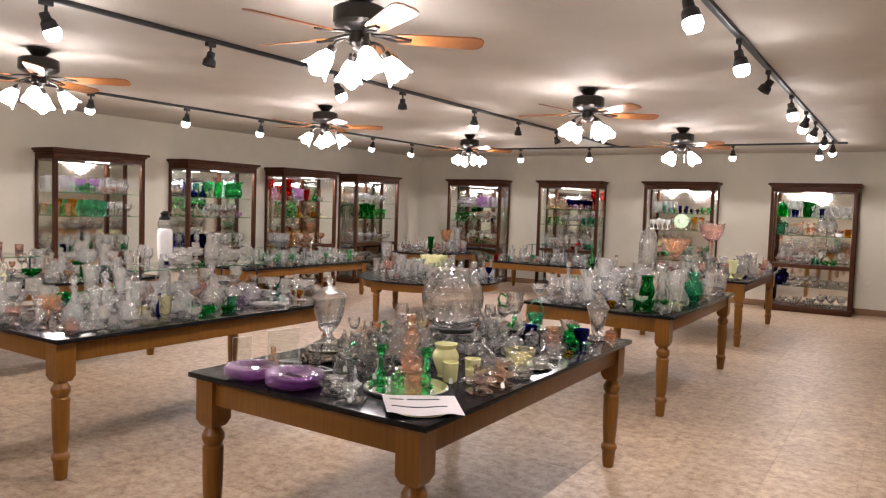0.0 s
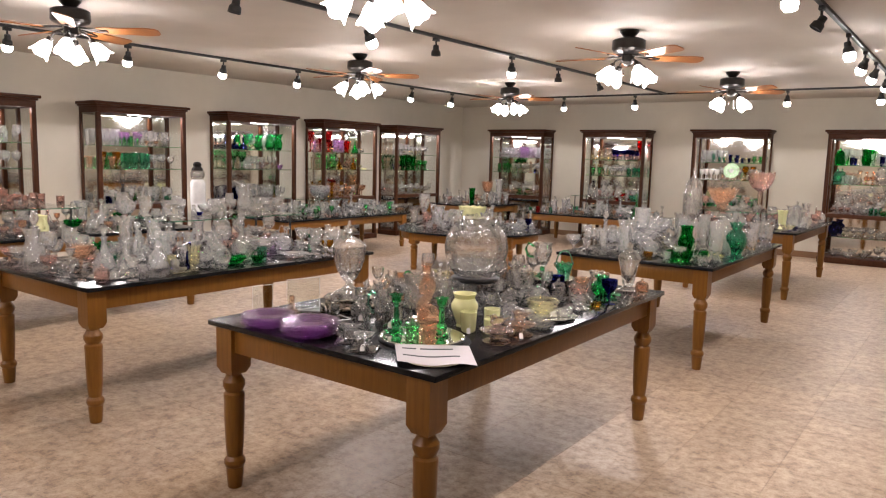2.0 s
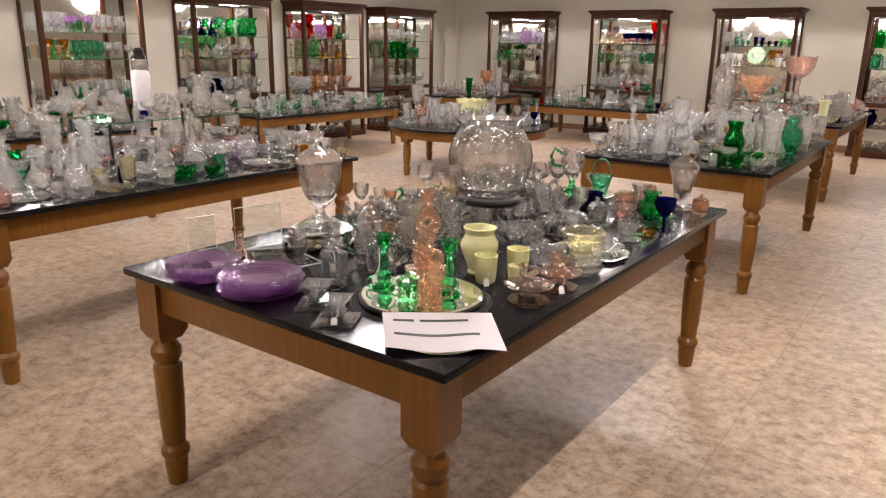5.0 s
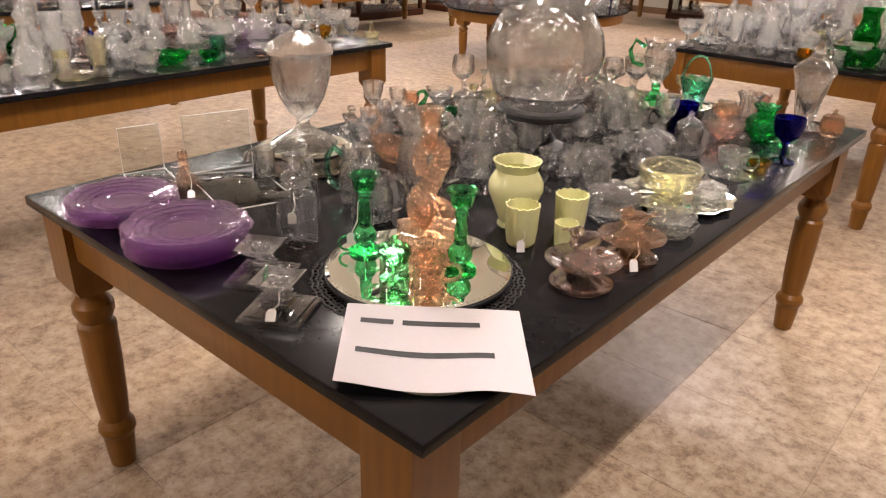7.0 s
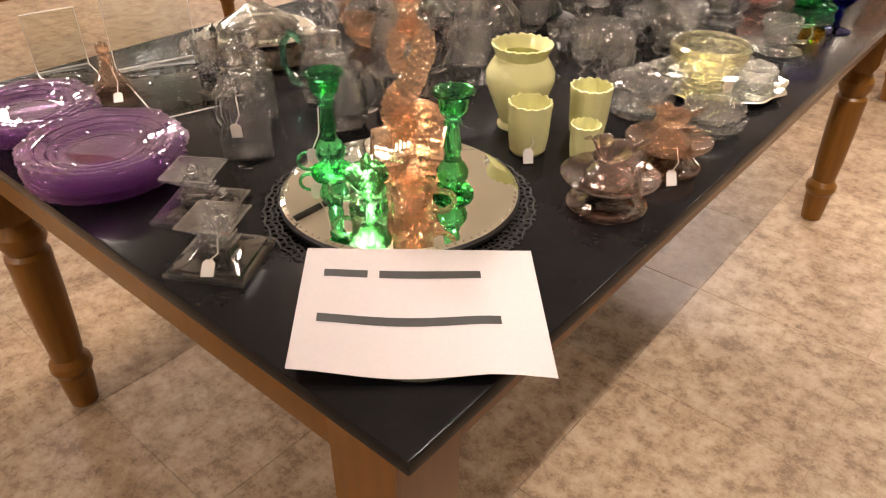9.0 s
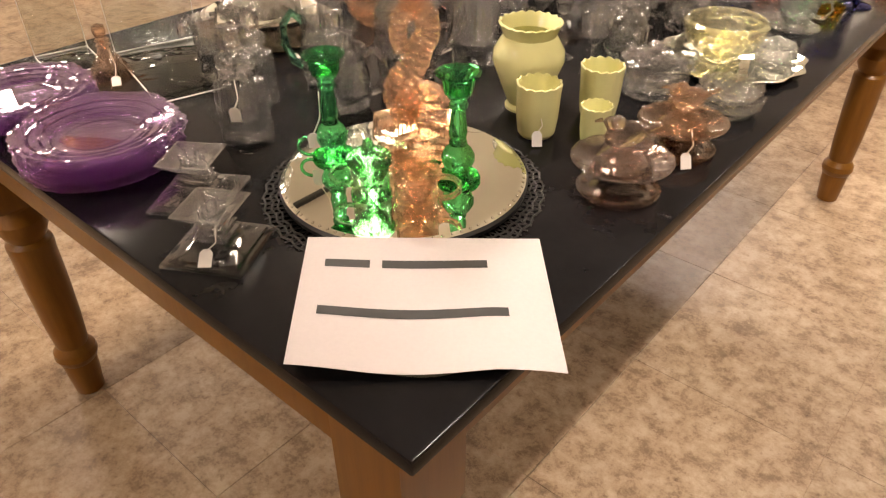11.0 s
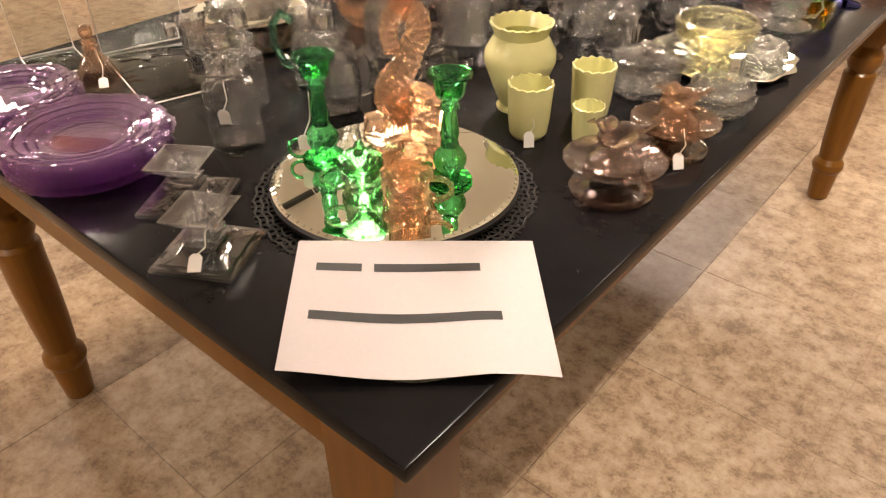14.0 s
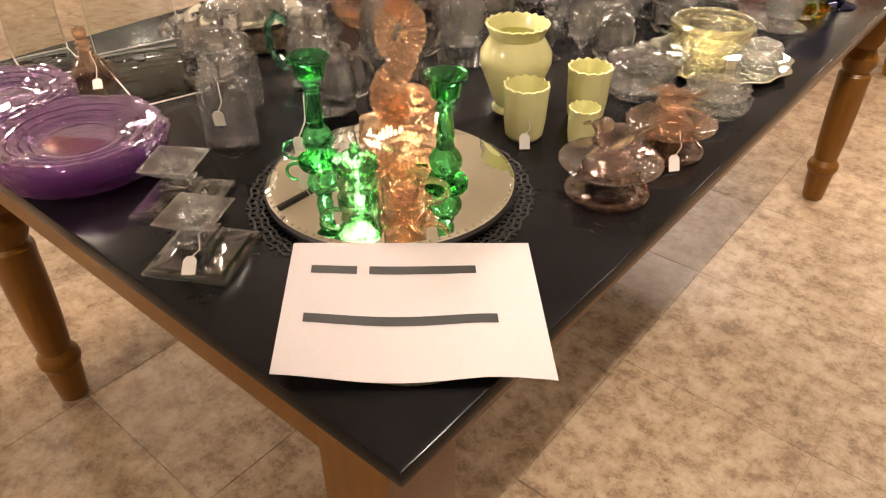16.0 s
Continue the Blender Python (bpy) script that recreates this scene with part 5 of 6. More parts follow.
# great bowl on a black pedestal
fb = -0.647, 1.182
custom("bowl_pedestal", "black wooden pedestal with a flat round top", "pedestal", [("", lathe(bmesh.new(), [(0, 0), (0.085, 0), (0.088, 0.012), (0.05, 0.03), (0.036, 0.055), (0.045, 0.085), (0.105, 0.100), (0.124, 0.106), (0.126, 0.120), (0.12, 0.126), (0, 0.126)], 40), BLACK, "")], *fb)
o = [(0, 0), (0.085, 0), (0.100, 0.006), (0.132, 0.045), (0.152, 0.105), (0.156, 0.150), (0.146, 0.200), (0.122, 0.240), (0.112, 0.252), (0.112, 0.272), (0.120, 0.286)]
custom("fish_bowl", "large round clear glass bowl on a black pedestal", "bowl", [("", lathe(bmesh.new(), shell(o, 0.0045, 0.012), 56), GLASS["crystal"], "")], *fb, H + 0.1265, 0, 1.05)

# oval silver stand with green pieces at the far end
dt = -0.529, 1.790
custom("oval_stand", "dark tarnished round metal stand with a bright top", "stand", [
    ("frame", lathe(bmesh.new(), [(0, 0), (0.10, 0), (0.11, 0.012), (0.118, 0.045), (0.132, 0.056), (0.134, 0.064), (0.126, 0.066), (0, 0.062)], 48, flute(20, 0.03, 0.01, 0.05)), SILVER, ""),
    ("mirror", lathe(bmesh.new(), [(0, 0.0625), (0.124, 0.0665), (0.124, 0.0685), (0, 0.0685)], 48), MIRROR, "")], *dt)
dz = H + 0.069
foot = lathe(bmesh.new(), [(0, 0), (0.045, 0), (0.046, 0.005), (0.018, 0.014), (0.012, 0.030), (0.016, 0.040), (0.012, 0.052), (0, 0.052)], 26)
b = lathe(bmesh.new(), shell([(0, 0.052), (0.018, 0.053), (0.040, 0.085), (0.055, 0.140), (0.046, 0.165), (0.058, 0.190)], 0.004, 0.060), 32, lambda a, q, z, k: scallop(6, 0.05, 0.004, 0.16)(a, *flute(10, 0.06, 0.06, 0.15)(a, q, z, k), k))
hd = tube(bmesh.new(), [(-0.050, 0, 0.165), (-0.085, 0, 0.185), (-0.100, 0, 0.150), (-0.085, 0, 0.110), (-0.050, 0, 0.105)], 0.0075, 9)
custom("footed_pitcher", "clear footed pitcher with a green base and handle", "pitcher", [("foot", foot, GLASS["green"], "emerald green foot"), ("jug", b, GLASS["crystal"], ""), ("handle", hd, GLASS["green"], "emerald green handle")], -0.587, 1.783, dz, 20)
glass("glass_basket", "teal", -0.460, 1.807, dz, "on a dark metal stand", 40, 1.05, 1.25, FRONT)
glass("nappy_dish", "peach", -0.629, 1.732, dz, "on a dark metal stand", 0, 0.55, 0.8, FRONT)
glass("sherbet_glass", "yellow", -0.524, 1.874, dz, "on a dark metal stand", 0, 0.7, 1.0, FRONT)

# cobalt, green, amber and pink pieces by the far corner
glass("goblet", "cobalt", -0.087, 1.593, H, ON, 0, 1.0, 0.78, FRONT)
glass("tumbler", "cobalt", -0.416, 1.651, H, ON, 0, 1.1, 0.85, FRONT)
glass("ball_vase", "green", -0.203, 1.754, H, ON, 0, 1.15, 1.0, FRONT)
glass("plate", "green", -0.176, 1.795, H, ON, 0, 0.6, 1.0, FRONT)
glass("nappy_dish", "amber", -0.114, 1.490, H, ON, 0, 0.48, 1.0, FRONT)
glass("bowl", "pink", -0.299, 1.687, H, ON, 0, 0.62, 1.0, FRONT)
glass("sherbet_glass", "peach", -0.344, 1.805, H, ON, 0, 0.9, 0.9, FRONT)
glass("cup", "cut", -0.142, 1.354, H, ON, 20, 1.0, 1.35, FRONT)
glass("plate", "cut", -0.142, 1.354, H, "under a clear cup", 0, 0.48, 0.5, FRONT)
glass("covered_jar", "peach", -0.072, 2.008, H, ON, 0, 0.68, 0.85, FRONT)
glass("shaker", "yellow", -0.360, 1.575, H, ON, 0, 0.95, 0.6, FRONT)
glass("candlestick", "clear", -0.403, 1.482, H, ON, 0, 0.6, 0.9, FRONT)
o = [(0, 0), (0.046, 0), (0.048, 0.006), (0.022, 0.022), (0.030, 0.036), (0.040, 0.10), (0.058, 0.165), (0.066, 0.185)]
custom("lidded_vase", "clear six-sided glass vase with a pointed lid", "vase", [
    ("vase", lathe(bmesh.new(), shell(o, 0.004, 0.04), 48, ribs(6, 0.12, 0.02, 0.18)), GLASS["crystal"], ""),
    ("lid", lathe(bmesh.new(), [(0, 0.187), (0.067, 0.188), (0.066, 0.193), (0.045, 0.215), (0.018, 0.232), (0.012, 0.24), (0.019, 0.255), (0.010, 0.270), (0, 0.285)], 36, flute(6, 0.08)), GLASS["crystal"], "")], -0.168, 2.040, H + 0.004)
glass("plate", "pink", -0.168, 2.040, H - 0.002, "under a lidded vase", 0, 0.62, 0.5, FRONT)

# clear candlesticks and stemware in the middle
for kind, c, x, y, s, t in (("candlestick", "clear", -0.430, 0.891, 1.1, 1.1), ("candlestick", "clear", -0.529, 1.039, 0.8, 0.8), ("compote", "cut", -0.395, 1.048, 0.72, 0.75), ("goblet", "clear", -0.641, 0.939, 0.9, 0.95),
                            ("goblet", "clear", -0.725, 0.900, 0.85, 1.0), ("covered_jar", "clear", -0.663, 1.028, 0.9, 1.0), ("candlestick", "clear", -0.593, 0.911, 0.95, 1.0),
                            ("compote", "cut", -0.415, 1.243, 0.8, 0.95), ("decanter", "cut", -0.472, 1.381, 0.85, 0.85), ("covered_jar", "cut", -0.361, 1.334, 0.95, 1.2), ("vase", "cut", -0.584, 1.492, 0.8, 0.75),
                            ("goblet", "cut", -0.297, 1.205, 0.8, 0.75), ("nappy_dish", "cut", -0.310, 1.446, 0.9, 1.0), ("vase", "clear", -0.314, 1.929, 0.8, 0.62), ("vase", "clear", -0.404, 1.978, 0.8, 0.66),
                            ("tumbler", "pink", -0.314, 2.035, 0.9, 0.9), ("candlestick", "yellow", -1.053, 1.379, 0.75, 0.75), ("glass_basket", "yellow", -0.967, 1.406, 1.1, 1.25), ("compote", "clear", -0.944, 1.289, 0.75, 0.7),
                            ("sherbet_glass", "cut", -1.116, 1.276, 0.95, 0.95), ("pitcher", "cut", -0.754, 1.522, 0.8, 0.9), ("decanter", "clear", -0.648, 1.570, 0.8, 0.9)):
    glass(kind, c, x, y, H, ON, None, s, t, FRONT)
fill((-1.304, -0.698, 1.456, 2.209), H, 26, [("wine_glass", "clear", 2, 0.9, 1.1), ("goblet", "clear", 1, 0.8, 1.0), ("candlestick", "clear", 2, 0.8, 1.1), ("sherbet_glass", "cut", 2, 0.8, 1.0), ("vase", "cut", 1, 0.7, 0.9), ("covered_jar", "cut", 1, 0.8, 1.0), ("tumbler", "peach", 1, 0.8, 1.0)],
     ON, FRONT, [(-0.967, 1.406, 0.08), (-1.053, 1.379, 0.05), (-0.754, 1.522, 0.07), (-0.587, 1.777, 0.19)])
fill((-1.273, -0.998, 0.859, 1.323), H, 5, [("goblet", "clear", 2, 0.7, 0.9), ("nappy_dish", "cut", 1, 0.7, 0.9), ("shaker", "clear", 2, 0.8, 1.0)], ON, FRONT, [(-1.030, 0.897, 0.09), (-1.018, 1.165, 0.09), (-1.116, 1.276, 0.06), (-1.108, 0.694, 0.13)])

fill((-0.64, -0.27, 0.80, 1.62), H, 22, [("candlestick", "clear", 3, 0.9, 1.15), ("compote", "cut", 2, 0.6, 0.8), ("covered_jar", "clear", 2, 0.75, 1.0), ("sherbet_glass", "cut", 2, 0.8, 1.0), ("nappy_dish", "clear", 1, 0.8, 1.0), ("goblet", "clear", 2, 0.8, 1.0)],
     ON, FRONT, [(fb[0], fb[1], 0.13), (-0.356, 0.672, 0.07), (-0.178, 1.05, 0.14), (-0.223, 0.864, 0.07), (-0.36, 1.575, 0.04), (-0.416, 1.651, 0.05), (-0.42, 0.90, 0.05), (-0.40, 1.05, 0.06), (-0.41, 1.24, 0.06), (-0.36, 1.33, 0.05)], 0.8)
fill((-1.16, -0.68, 0.78, 1.36), H, 16, [("covered_jar", "clear", 2, 0.7, 0.9), ("pitcher", "clear", 2, 0.6, 0.75), ("candlestick", "clear", 2, 0.8, 1.0), ("sherbet_glass", "clear", 2, 0.8, 1.0), ("goblet", "peach", 1, 0.7, 0.8), ("vase", "cut", 1, 0.6, 0.7)],
     ON, FRONT, [(fb[0], fb[1], 0.13), (ur[0], ur[1], 0.14), (-0.99, 0.86, 0.09), (-0.85, 0.79, 0.09), (-0.93, 0.68, 0.09), (-1.0, 1.14, 0.09), (-0.82, 0.98, 0.08), (-0.95, 1.37, 0.08), (-0.92, 1.25, 0.07), (-1.1, 1.23, 0.06)], 0.8)

# sheet of paper with two lines of writing, lying on a small round mirror at the near corner
custom("small_mirror", "small round mirror plateau under the paper sheet", "mirror tray", [("", lathe(bmesh.new(), [(0, 0), (0.098, 0), (0.104, 0.003), (0.103, 0.007), (0.098, 0.008), (0, 0.008)], 56), MIRROR, "")], -0.1285, 0.1595)
sheet = thing("paper_sheet", "white paper sheet with two printed lines, lying on a mirror", "paper")
LX, LY = Vector((0.212, 0.184, -0.0055)), Vector((-0.1425, 0.154, 0.0085))
o3 = Vector((-0.161, -0.010, 0.790))


def on_sheet(u, v, lift=0.0):
    sag = -0.006 * math.sin(math.pi * u) * (1 - v) + 0.004 * (1 - v) * math.cos(2.4 * math.pi * u) - 0.008 * max(0.0, u - 0.75) / 0.25 * (1 - v)
    return o3 + u * LX + v * LY + Vector((0, 0, sag + lift))


bm = bmesh.new()
NU, NV = 20, 12
grid = [[[bm.verts.new(on_sheet(i / NU, j / NV, dz2)) for j in range(NV + 1)] for i in range(NU + 1)] for dz2 in (0, 0.0004)]
for i in range(NU):
    for j in range(NV):
        for k in (0, 1):
            g = grid[k]
            bm.faces.new((g[i][j], g[i + 1][j], g[i + 1][j + 1], g[i][j + 1])[:: 1 if k else -1])
for i in range(NU):
    for j in (0, NV):
        bm.faces.new((grid[0][i][j], grid[0][i + 1][j], grid[1][i + 1][j], grid[1][i][j]))
for j in range(NV):
    for i in (0, NU):
        bm.faces.new((grid[0][i][j], grid[0][i][j + 1], grid[1][i][j + 1], grid[1][i][j]))
part("sheet", bm, PAPER, sheet)
for u0, u1, v0, v1 in ((0.090, 0.275, 0.735, 0.800), (0.325, 0.760, 0.735, 0.800), (0.085, 0.820, 0.355, 0.420)):
    bm = bmesh.new()
    n = 16
    rows = [[bm.verts.new(on_sheet(u0 + (u1 - u0) * i / n, v, 0.0008)) for i in range(n + 1)] for v in (v0, v1)]
    for i in range(n):
        bm.faces.new((rows[0][i], rows[0][i + 1], rows[1][i + 1], rows[1][i]))
    part("printed_bar", bm, INK, sheet, "black printed bar")


# ---- pieces on the other tables ----
CLEARS = [(k, c, w, lo * 1.05, hi * 1.14) for k, c, w, lo, hi in [("goblet", "clear", 2, 0.85, 1.1), ("wine_glass", "clear", 2, 0.9, 1.15), ("tumbler", "clear", 3, 0.8, 1.1), ("sherbet_glass", "clear", 3, 0.8, 1.1), ("vase", "cut", 2, 0.7, 1.1), ("pitcher", "cut", 2, 0.8, 1.1), ("bowl", "cut", 2, 0.6, 1.0),
          ("candlestick", "clear", 2, 0.8, 1.1), ("compote", "cut", 2, 0.7, 1.0), ("covered_jar", "cut", 2, 0.8, 1.1), ("decanter", "clear", 1, 0.8, 1.0), ("glass_basket", "clear", 1, 0.9, 1.2), ("plate", "clear", 1, 0.7, 1.0), ("vase", "clear", 2, 0.9, 1.2), ("decanter", "cut", 1, 0.9, 1.1)]]


def tints(*rows):
    return CLEARS + [(k, c, 1.7 * w, 0.8, 1.1) for k, c, w in rows]


# table beside the front one: vases, amethyst and yellow pieces, a raised glass shelf
G2, W2 = "glassware on the second table", "on a crowded display table"
hold = [(-2.471, 1.078, 0.10), (-2.431, 0.639, 0.10), (-2.532, 0.272, 0.13), (-2.834, 0.241, 0.09)]
tray = custom("scalloped_tray", "clear scalloped glass tray with frosted vases", "tray", [("", lathe(bmesh.new(), [(0, 0.002), (0.10, 0.002), (0.13, 0.012), (0.126, 0.016), (0.10, 0.007), (0, 0.006)], 48, scallop(16, 0.03, 0, -0.02)), GLASS["cut"], "")], -2.532, 0.272)
for kind, c, x, y, z, s, t in (("decanter", "frosted", -2.562, 0.241, 0.008, 1.15, 1.0), ("decanter", "clear", -2.522, 0.345, 0.008, 1.0, 0.9), ("compote", "peach", -2.834, 0.241, 0, 0.85, 1.25), ("covered_jar", "pink", -2.441, 0.157, 0, 0.75, 0.9),
                               ("plate", "yellow", -2.431, 0.639, 0, 0.85, 1.0), ("vase", "yellow", -2.411, 0.722, 0.006, 0.85, 0.82), ("tumbler", "yellow", -2.471, 0.607, 0.006, 0.9, 1.0), ("tumbler", "clear", -2.401, 0.586, 0.006, 0.8, 0.9), ("shaker", "cobalt", -2.492, 0.743, 0.0, 1.0, 1.7),
                               ("bowl", "deepgreen", -2.471, 1.057, 0, 0.85, 0.75), ("glass_basket", "deepgreen", -2.441, 1.225, 0, 0.9, 0.8),
                               ("decanter", "clear", -2.643, 1.256, 0, 1.25, 1.1), ("covered_jar", "clear", -3.268, 1.549, 0, 1.4, 1.3), ("crimped_bowl", "cut", -2.733, 1.497, 0, 0.9, 1.0), ("bowl", "purple", -2.865, 1.727, 0, 0.9, 1.2),
                               ("plate", "pink", -2.471, 1.581, 0, 1.0, 0.8), ("plate", "clear", -2.471, 1.581, 0.012, 0.95, 0.8), ("nappy_dish", "peach", -2.381, 1.455, 0, 0.5, 1.0), ("sherbet_glass", "amber", -2.441, 1.874, 0, 0.9, 1.1), ("goblet", "clear", -2.391, 2.021, 0, 1.0, 0.8),
                               ("glass_basket", "yellow", -2.371, 2.146, 0, 0.8, 0.8), ("pitcher", "clear", -3.399, 0.220, 0, 1.0, 1.1), ("vase", "clear", -2.733, 0.471, 0, 0.9, 1.0), ("crimped_bowl", "deepgreen", -3.318, 0.681, 0.0, 0.8, 0.9)):
    glass(kind, c, x, y, H + z, W2, None, s, t, G2)
    hold.append((x, y, KINDS[kind][2] * s))
fill((T2[0], T2[1], T2[2], T2[3]), H, 100, tints(("bowl", "purple", 1), ("sherbet_glass", "pink", 2), ("tumbler", "teal", 1), ("shaker", "clear", 3), ("nappy_dish", "peach", 1)), W2, G2, hold + [(-3.479, 1.131, 0.05), (-3.237, 2.125, 0.05), (-3.217, 1.131, 0.04), (-3.479, 2.125, 0.05)])


def riser(name, x0, x1, y0, y1, z, base, label):
    r = thing("glass_riser", label, "shelf riser")
    sh = part("glass_shelf", a_box(x0, x1, y0, y1, z - 0.008, z, 0.001), PANE, r, "clear glass shelf", False)
    sh.visible_shadow = False
    bm = box(bmesh.new(), x0, x1, y0 - 0.0022, y0 - 0.0002, z - 0.008, z)
    box(bm, x1 + 0.0002, x1 + 0.0022, y0, y1, z - 0.008, z)
    part("shelf_edge", bm, GLASS["teal"], r, "greenish polished glass edge", False)
    for x in (x0 + 0.06, x1 - 0.06):
        for y in (y0 + 0.06, y1 - 0.06):
            part("support", lathe(bmesh.new(), [(0, base), (0.022, base), (0.022, base + 0.01), (0.009, base + 0.02), (0.009, z - 0.02), (0.02, z - 0.0085), (0, z - 0.0085)], 14, None, (x, y, 0)), BLACK, r)
    return r


riser("r", -3.742, -3.177, 1.057, 2.272, 1.0, H, "clear glass shelf riser holding goblets and a porcelain jar")
GR = "glassware on the glass riser"
hold = [(-3.520, 1.518, 0.10)]
jar = thing("porcelain_jar", "tall white printed porcelain jar with a dark metal top", "jar")
part("body", lathe(bmesh.new(), [(0, 0), (0.045, 0), (0.05, 0.02), (0.055, 0.05), (0.058, 0.09), (0.058, 0.22), (0.05, 0.24), (0.04, 0.25), (0, 0.25)], 28), PORCELAIN, jar)
part("neck", lathe(bmesh.new(), shell([(0, 0.25), (0.045, 0.251), (0.055, 0.28), (0.052, 0.31), (0.045, 0.32)], 0.004, 0.256), 24), GLASS["clear"], jar)
part("cap", lathe(bmesh.new(), [(0, 0.315), (0.048, 0.316), (0.045, 0.335), (0.03, 0.35), (0.036, 0.37), (0.02, 0.385), (0, 0.39)], 20, flute(8, 0.1)), BRONZE, jar, "dark ornate metal cap")
part("foot", lathe(bmesh.new(), [(0, -0.03), (0.03, -0.03), (0.036, 0), (0, 0.0)], 18), GLASS["cobalt"], jar)
settle(jar, -3.520, 1.518, 1.031)
glass("pitcher", "clear", -3.338, 1.832, 1.0, "on the raised glass shelf", 20, 1.2, 1.0, GR)
fill((-3.742, -3.177, 1.057, 2.272), 1.0, 24, [("sherbet_glass", "clear", 4, 0.8, 1.0), ("wine_glass", "clear", 3, 0.75, 0.9), ("ball_vase", "clear", 2, 0.8, 1.1), ("shaker", "cut", 1, 0.8, 1.1)], "on the raised glass shelf", GR, hold + [(-3.338, 1.832, 0.1)])

# third row near the left: pink set on a riser, custard basket, green compote
G8, W8 = "glassware on the third row table", "on a crowded display table"
riser("r", -5.631, -4.734, 0.223, 1.207, 1.0, H, "glass shelf riser holding pale pink glassware")
fill((-5.631, -4.734, 0.223, 1.207), 1.0, 18, [("tumbler", "pink", 4, 0.9, 1.1), ("goblet", "pink", 2, 0.8, 1.0), ("pitcher", "pink", 1, 1.1, 1.3), ("sherbet_glass", "pink", 2, 0.8, 1.0)], "on the raised glass shelf", GR)
hold = []
for kind, c, x, y, s, t in (("compote", "deepgreen", -4.797, 1.164, 0.9, 0.9), ("pitcher", "custard", -4.892, 0.950, 1.0, 0.85), ("compote", "deepgreen", -5.103, 1.774, 1.1, 1.0), ("compote", "frosted", -4.839, 1.667, 1.1, 1.6), ("sherbet_glass", "peach", -4.755, 1.453, 0.9, 1.3)):
    glass(kind, c, x, y, H, W8, None, s, t, G8)
    hold.append((x, y, KINDS[kind][2] * s))
fill((T8[0], T8[1], T8[2], T8[3]), H, 75, tints(("sherbet_glass", "pink", 4), ("goblet", "peach", 2), ("candlestick", "pink", 2)), W8, G8, hold)
lampb = thing("lamp_base", "shadeless clear glass table lamp with a bare wire harp", "table lamp")
part("body", lathe(bmesh.new(), shell([(0, 0), (0.06, 0), (0.065, 0.02), (0.05, 0.06), (0.075, 0.18), (0.055, 0.27), (0.03, 0.29)], 0.005, 0.03), 24, flute(10, 0.05)), GLASS["clear"], lampb)
part("socket", lathe(bmesh.new(), [(0, 0.285), (0.022, 0.285), (0.02, 0.32), (0.012, 0.34), (0.012, 0.38), (0, 0.38)], 14), BRONZE, lampb)
part("harp", tube(bmesh.new(), [(-0.012, 0, 0.34), (-0.045, 0, 0.40), (-0.04, 0, 0.48), (0, 0, 0.54), (0.04, 0, 0.48), (0.045, 0, 0.40), (0.012, 0, 0.34)], 0.003, 6), BRONZE, lampb)
settle(lampb, -5.736, 2.148, H)

# T3: punch bowls, green set on a tray, stemware set
G3, W3 = "glassware on the third table", "on a crowded display table"
custom("metal_tray", "dark oval metal tray under an emerald set", "tray", [("", lathe(bmesh.new(), [(0, 0.002), (0.16, 0.002), (0.185, 0.014), (0.18, 0.018), (0.155, 0.008), (0, 0.007)], 48), SILVER, "")], -0.394, 3.703)
hold = [(-0.394, 3.703, 0.19)]
gm = GLASS["deepgreen"]
custom("green_pitcher", "tall solid emerald green glass jug on a tray", "jug", [("", lathe(bmesh.new(), shell([(0, 0), (0.045, 0), (0.048, 0.012), (0.038, 0.022), (0.054, 0.05), (0.064, 0.10), (0.060, 0.14), (0.044, 0.175), (0.040, 0.20), (0.048, 0.235), (0.054, 0.245)], 0.004, 0.026), 48, flute(12, 0.06, 0.04, 0.16)), gm, "")], -0.404, 3.765, H + 0.008)
for dx, dy, s in ((-0.11, -0.03, 1.1), (0.02, -0.10, 1.15), (0.11, -0.02, 1.1), (-0.06, -0.11, 1.1)):
    glass("cup", "deepgreen", -0.33 + dx, 3.58 + dy, H + 0.008, "round the jug on a tray", None, s, 1.1, G3)
for kind, c, x, y, s, t in (("bowl", "teal", -0.204, 4.448, 0.9, 1.3), ("ball_vase", "teal", -0.264, 4.262, 1.3, 1.2), ("ball_vase", "teal", -0.165, 4.282, 1.3, 1.3), ("tumbler", "amber", -0.165, 4.779, 1.0, 0.9), ("crimped_bowl", "cut", -0.882, 4.189, 1.35, 1.5), ("crimped_bowl", "cut", -1.011, 4.707, 1.3, 1.4),
                            ("goblet", "cut", -0.762, 3.744, 1.5, 1.5), ("nappy_dish", "custard", -0.264, 3.982, 0.9, 1.0), ("nappy_dish", "yellow", -0.185, 3.848, 0.8, 1.2), ("vase", "peach", -0.513, 4.293, 0.9, 0.9), ("sherbet_glass", "peach", -0.483, 4.551, 1.1, 1.2), ("cup", "amber", -0.613, 3.516, 0.9, 1.0), ("pitcher", "cut", -0.663, 5.069, 1.1, 1.1)):
    glass(kind, c, x, y, H, W3, None, s, t, G3)
    hold.append((x, y, KINDS[kind][2] * s))
for i in range(5):
    for j in range(3):
        glass("champagne_flute", "clear", -1.18 + 0.085 * i, 3.66 + 0.10 * j, H, "in a set of dark-stemmed stemware", None, 1.0, 0.95, "stemware set")
hold.append((-1.061, 3.889, 0.2))
fill((T3[0], T3[1], T3[2], T3[3]), H, 80, tints(("bowl", "pink", 1), ("compote", "peach", 1), ("nappy_dish", "yellow", 1)), W3, G3, hold)

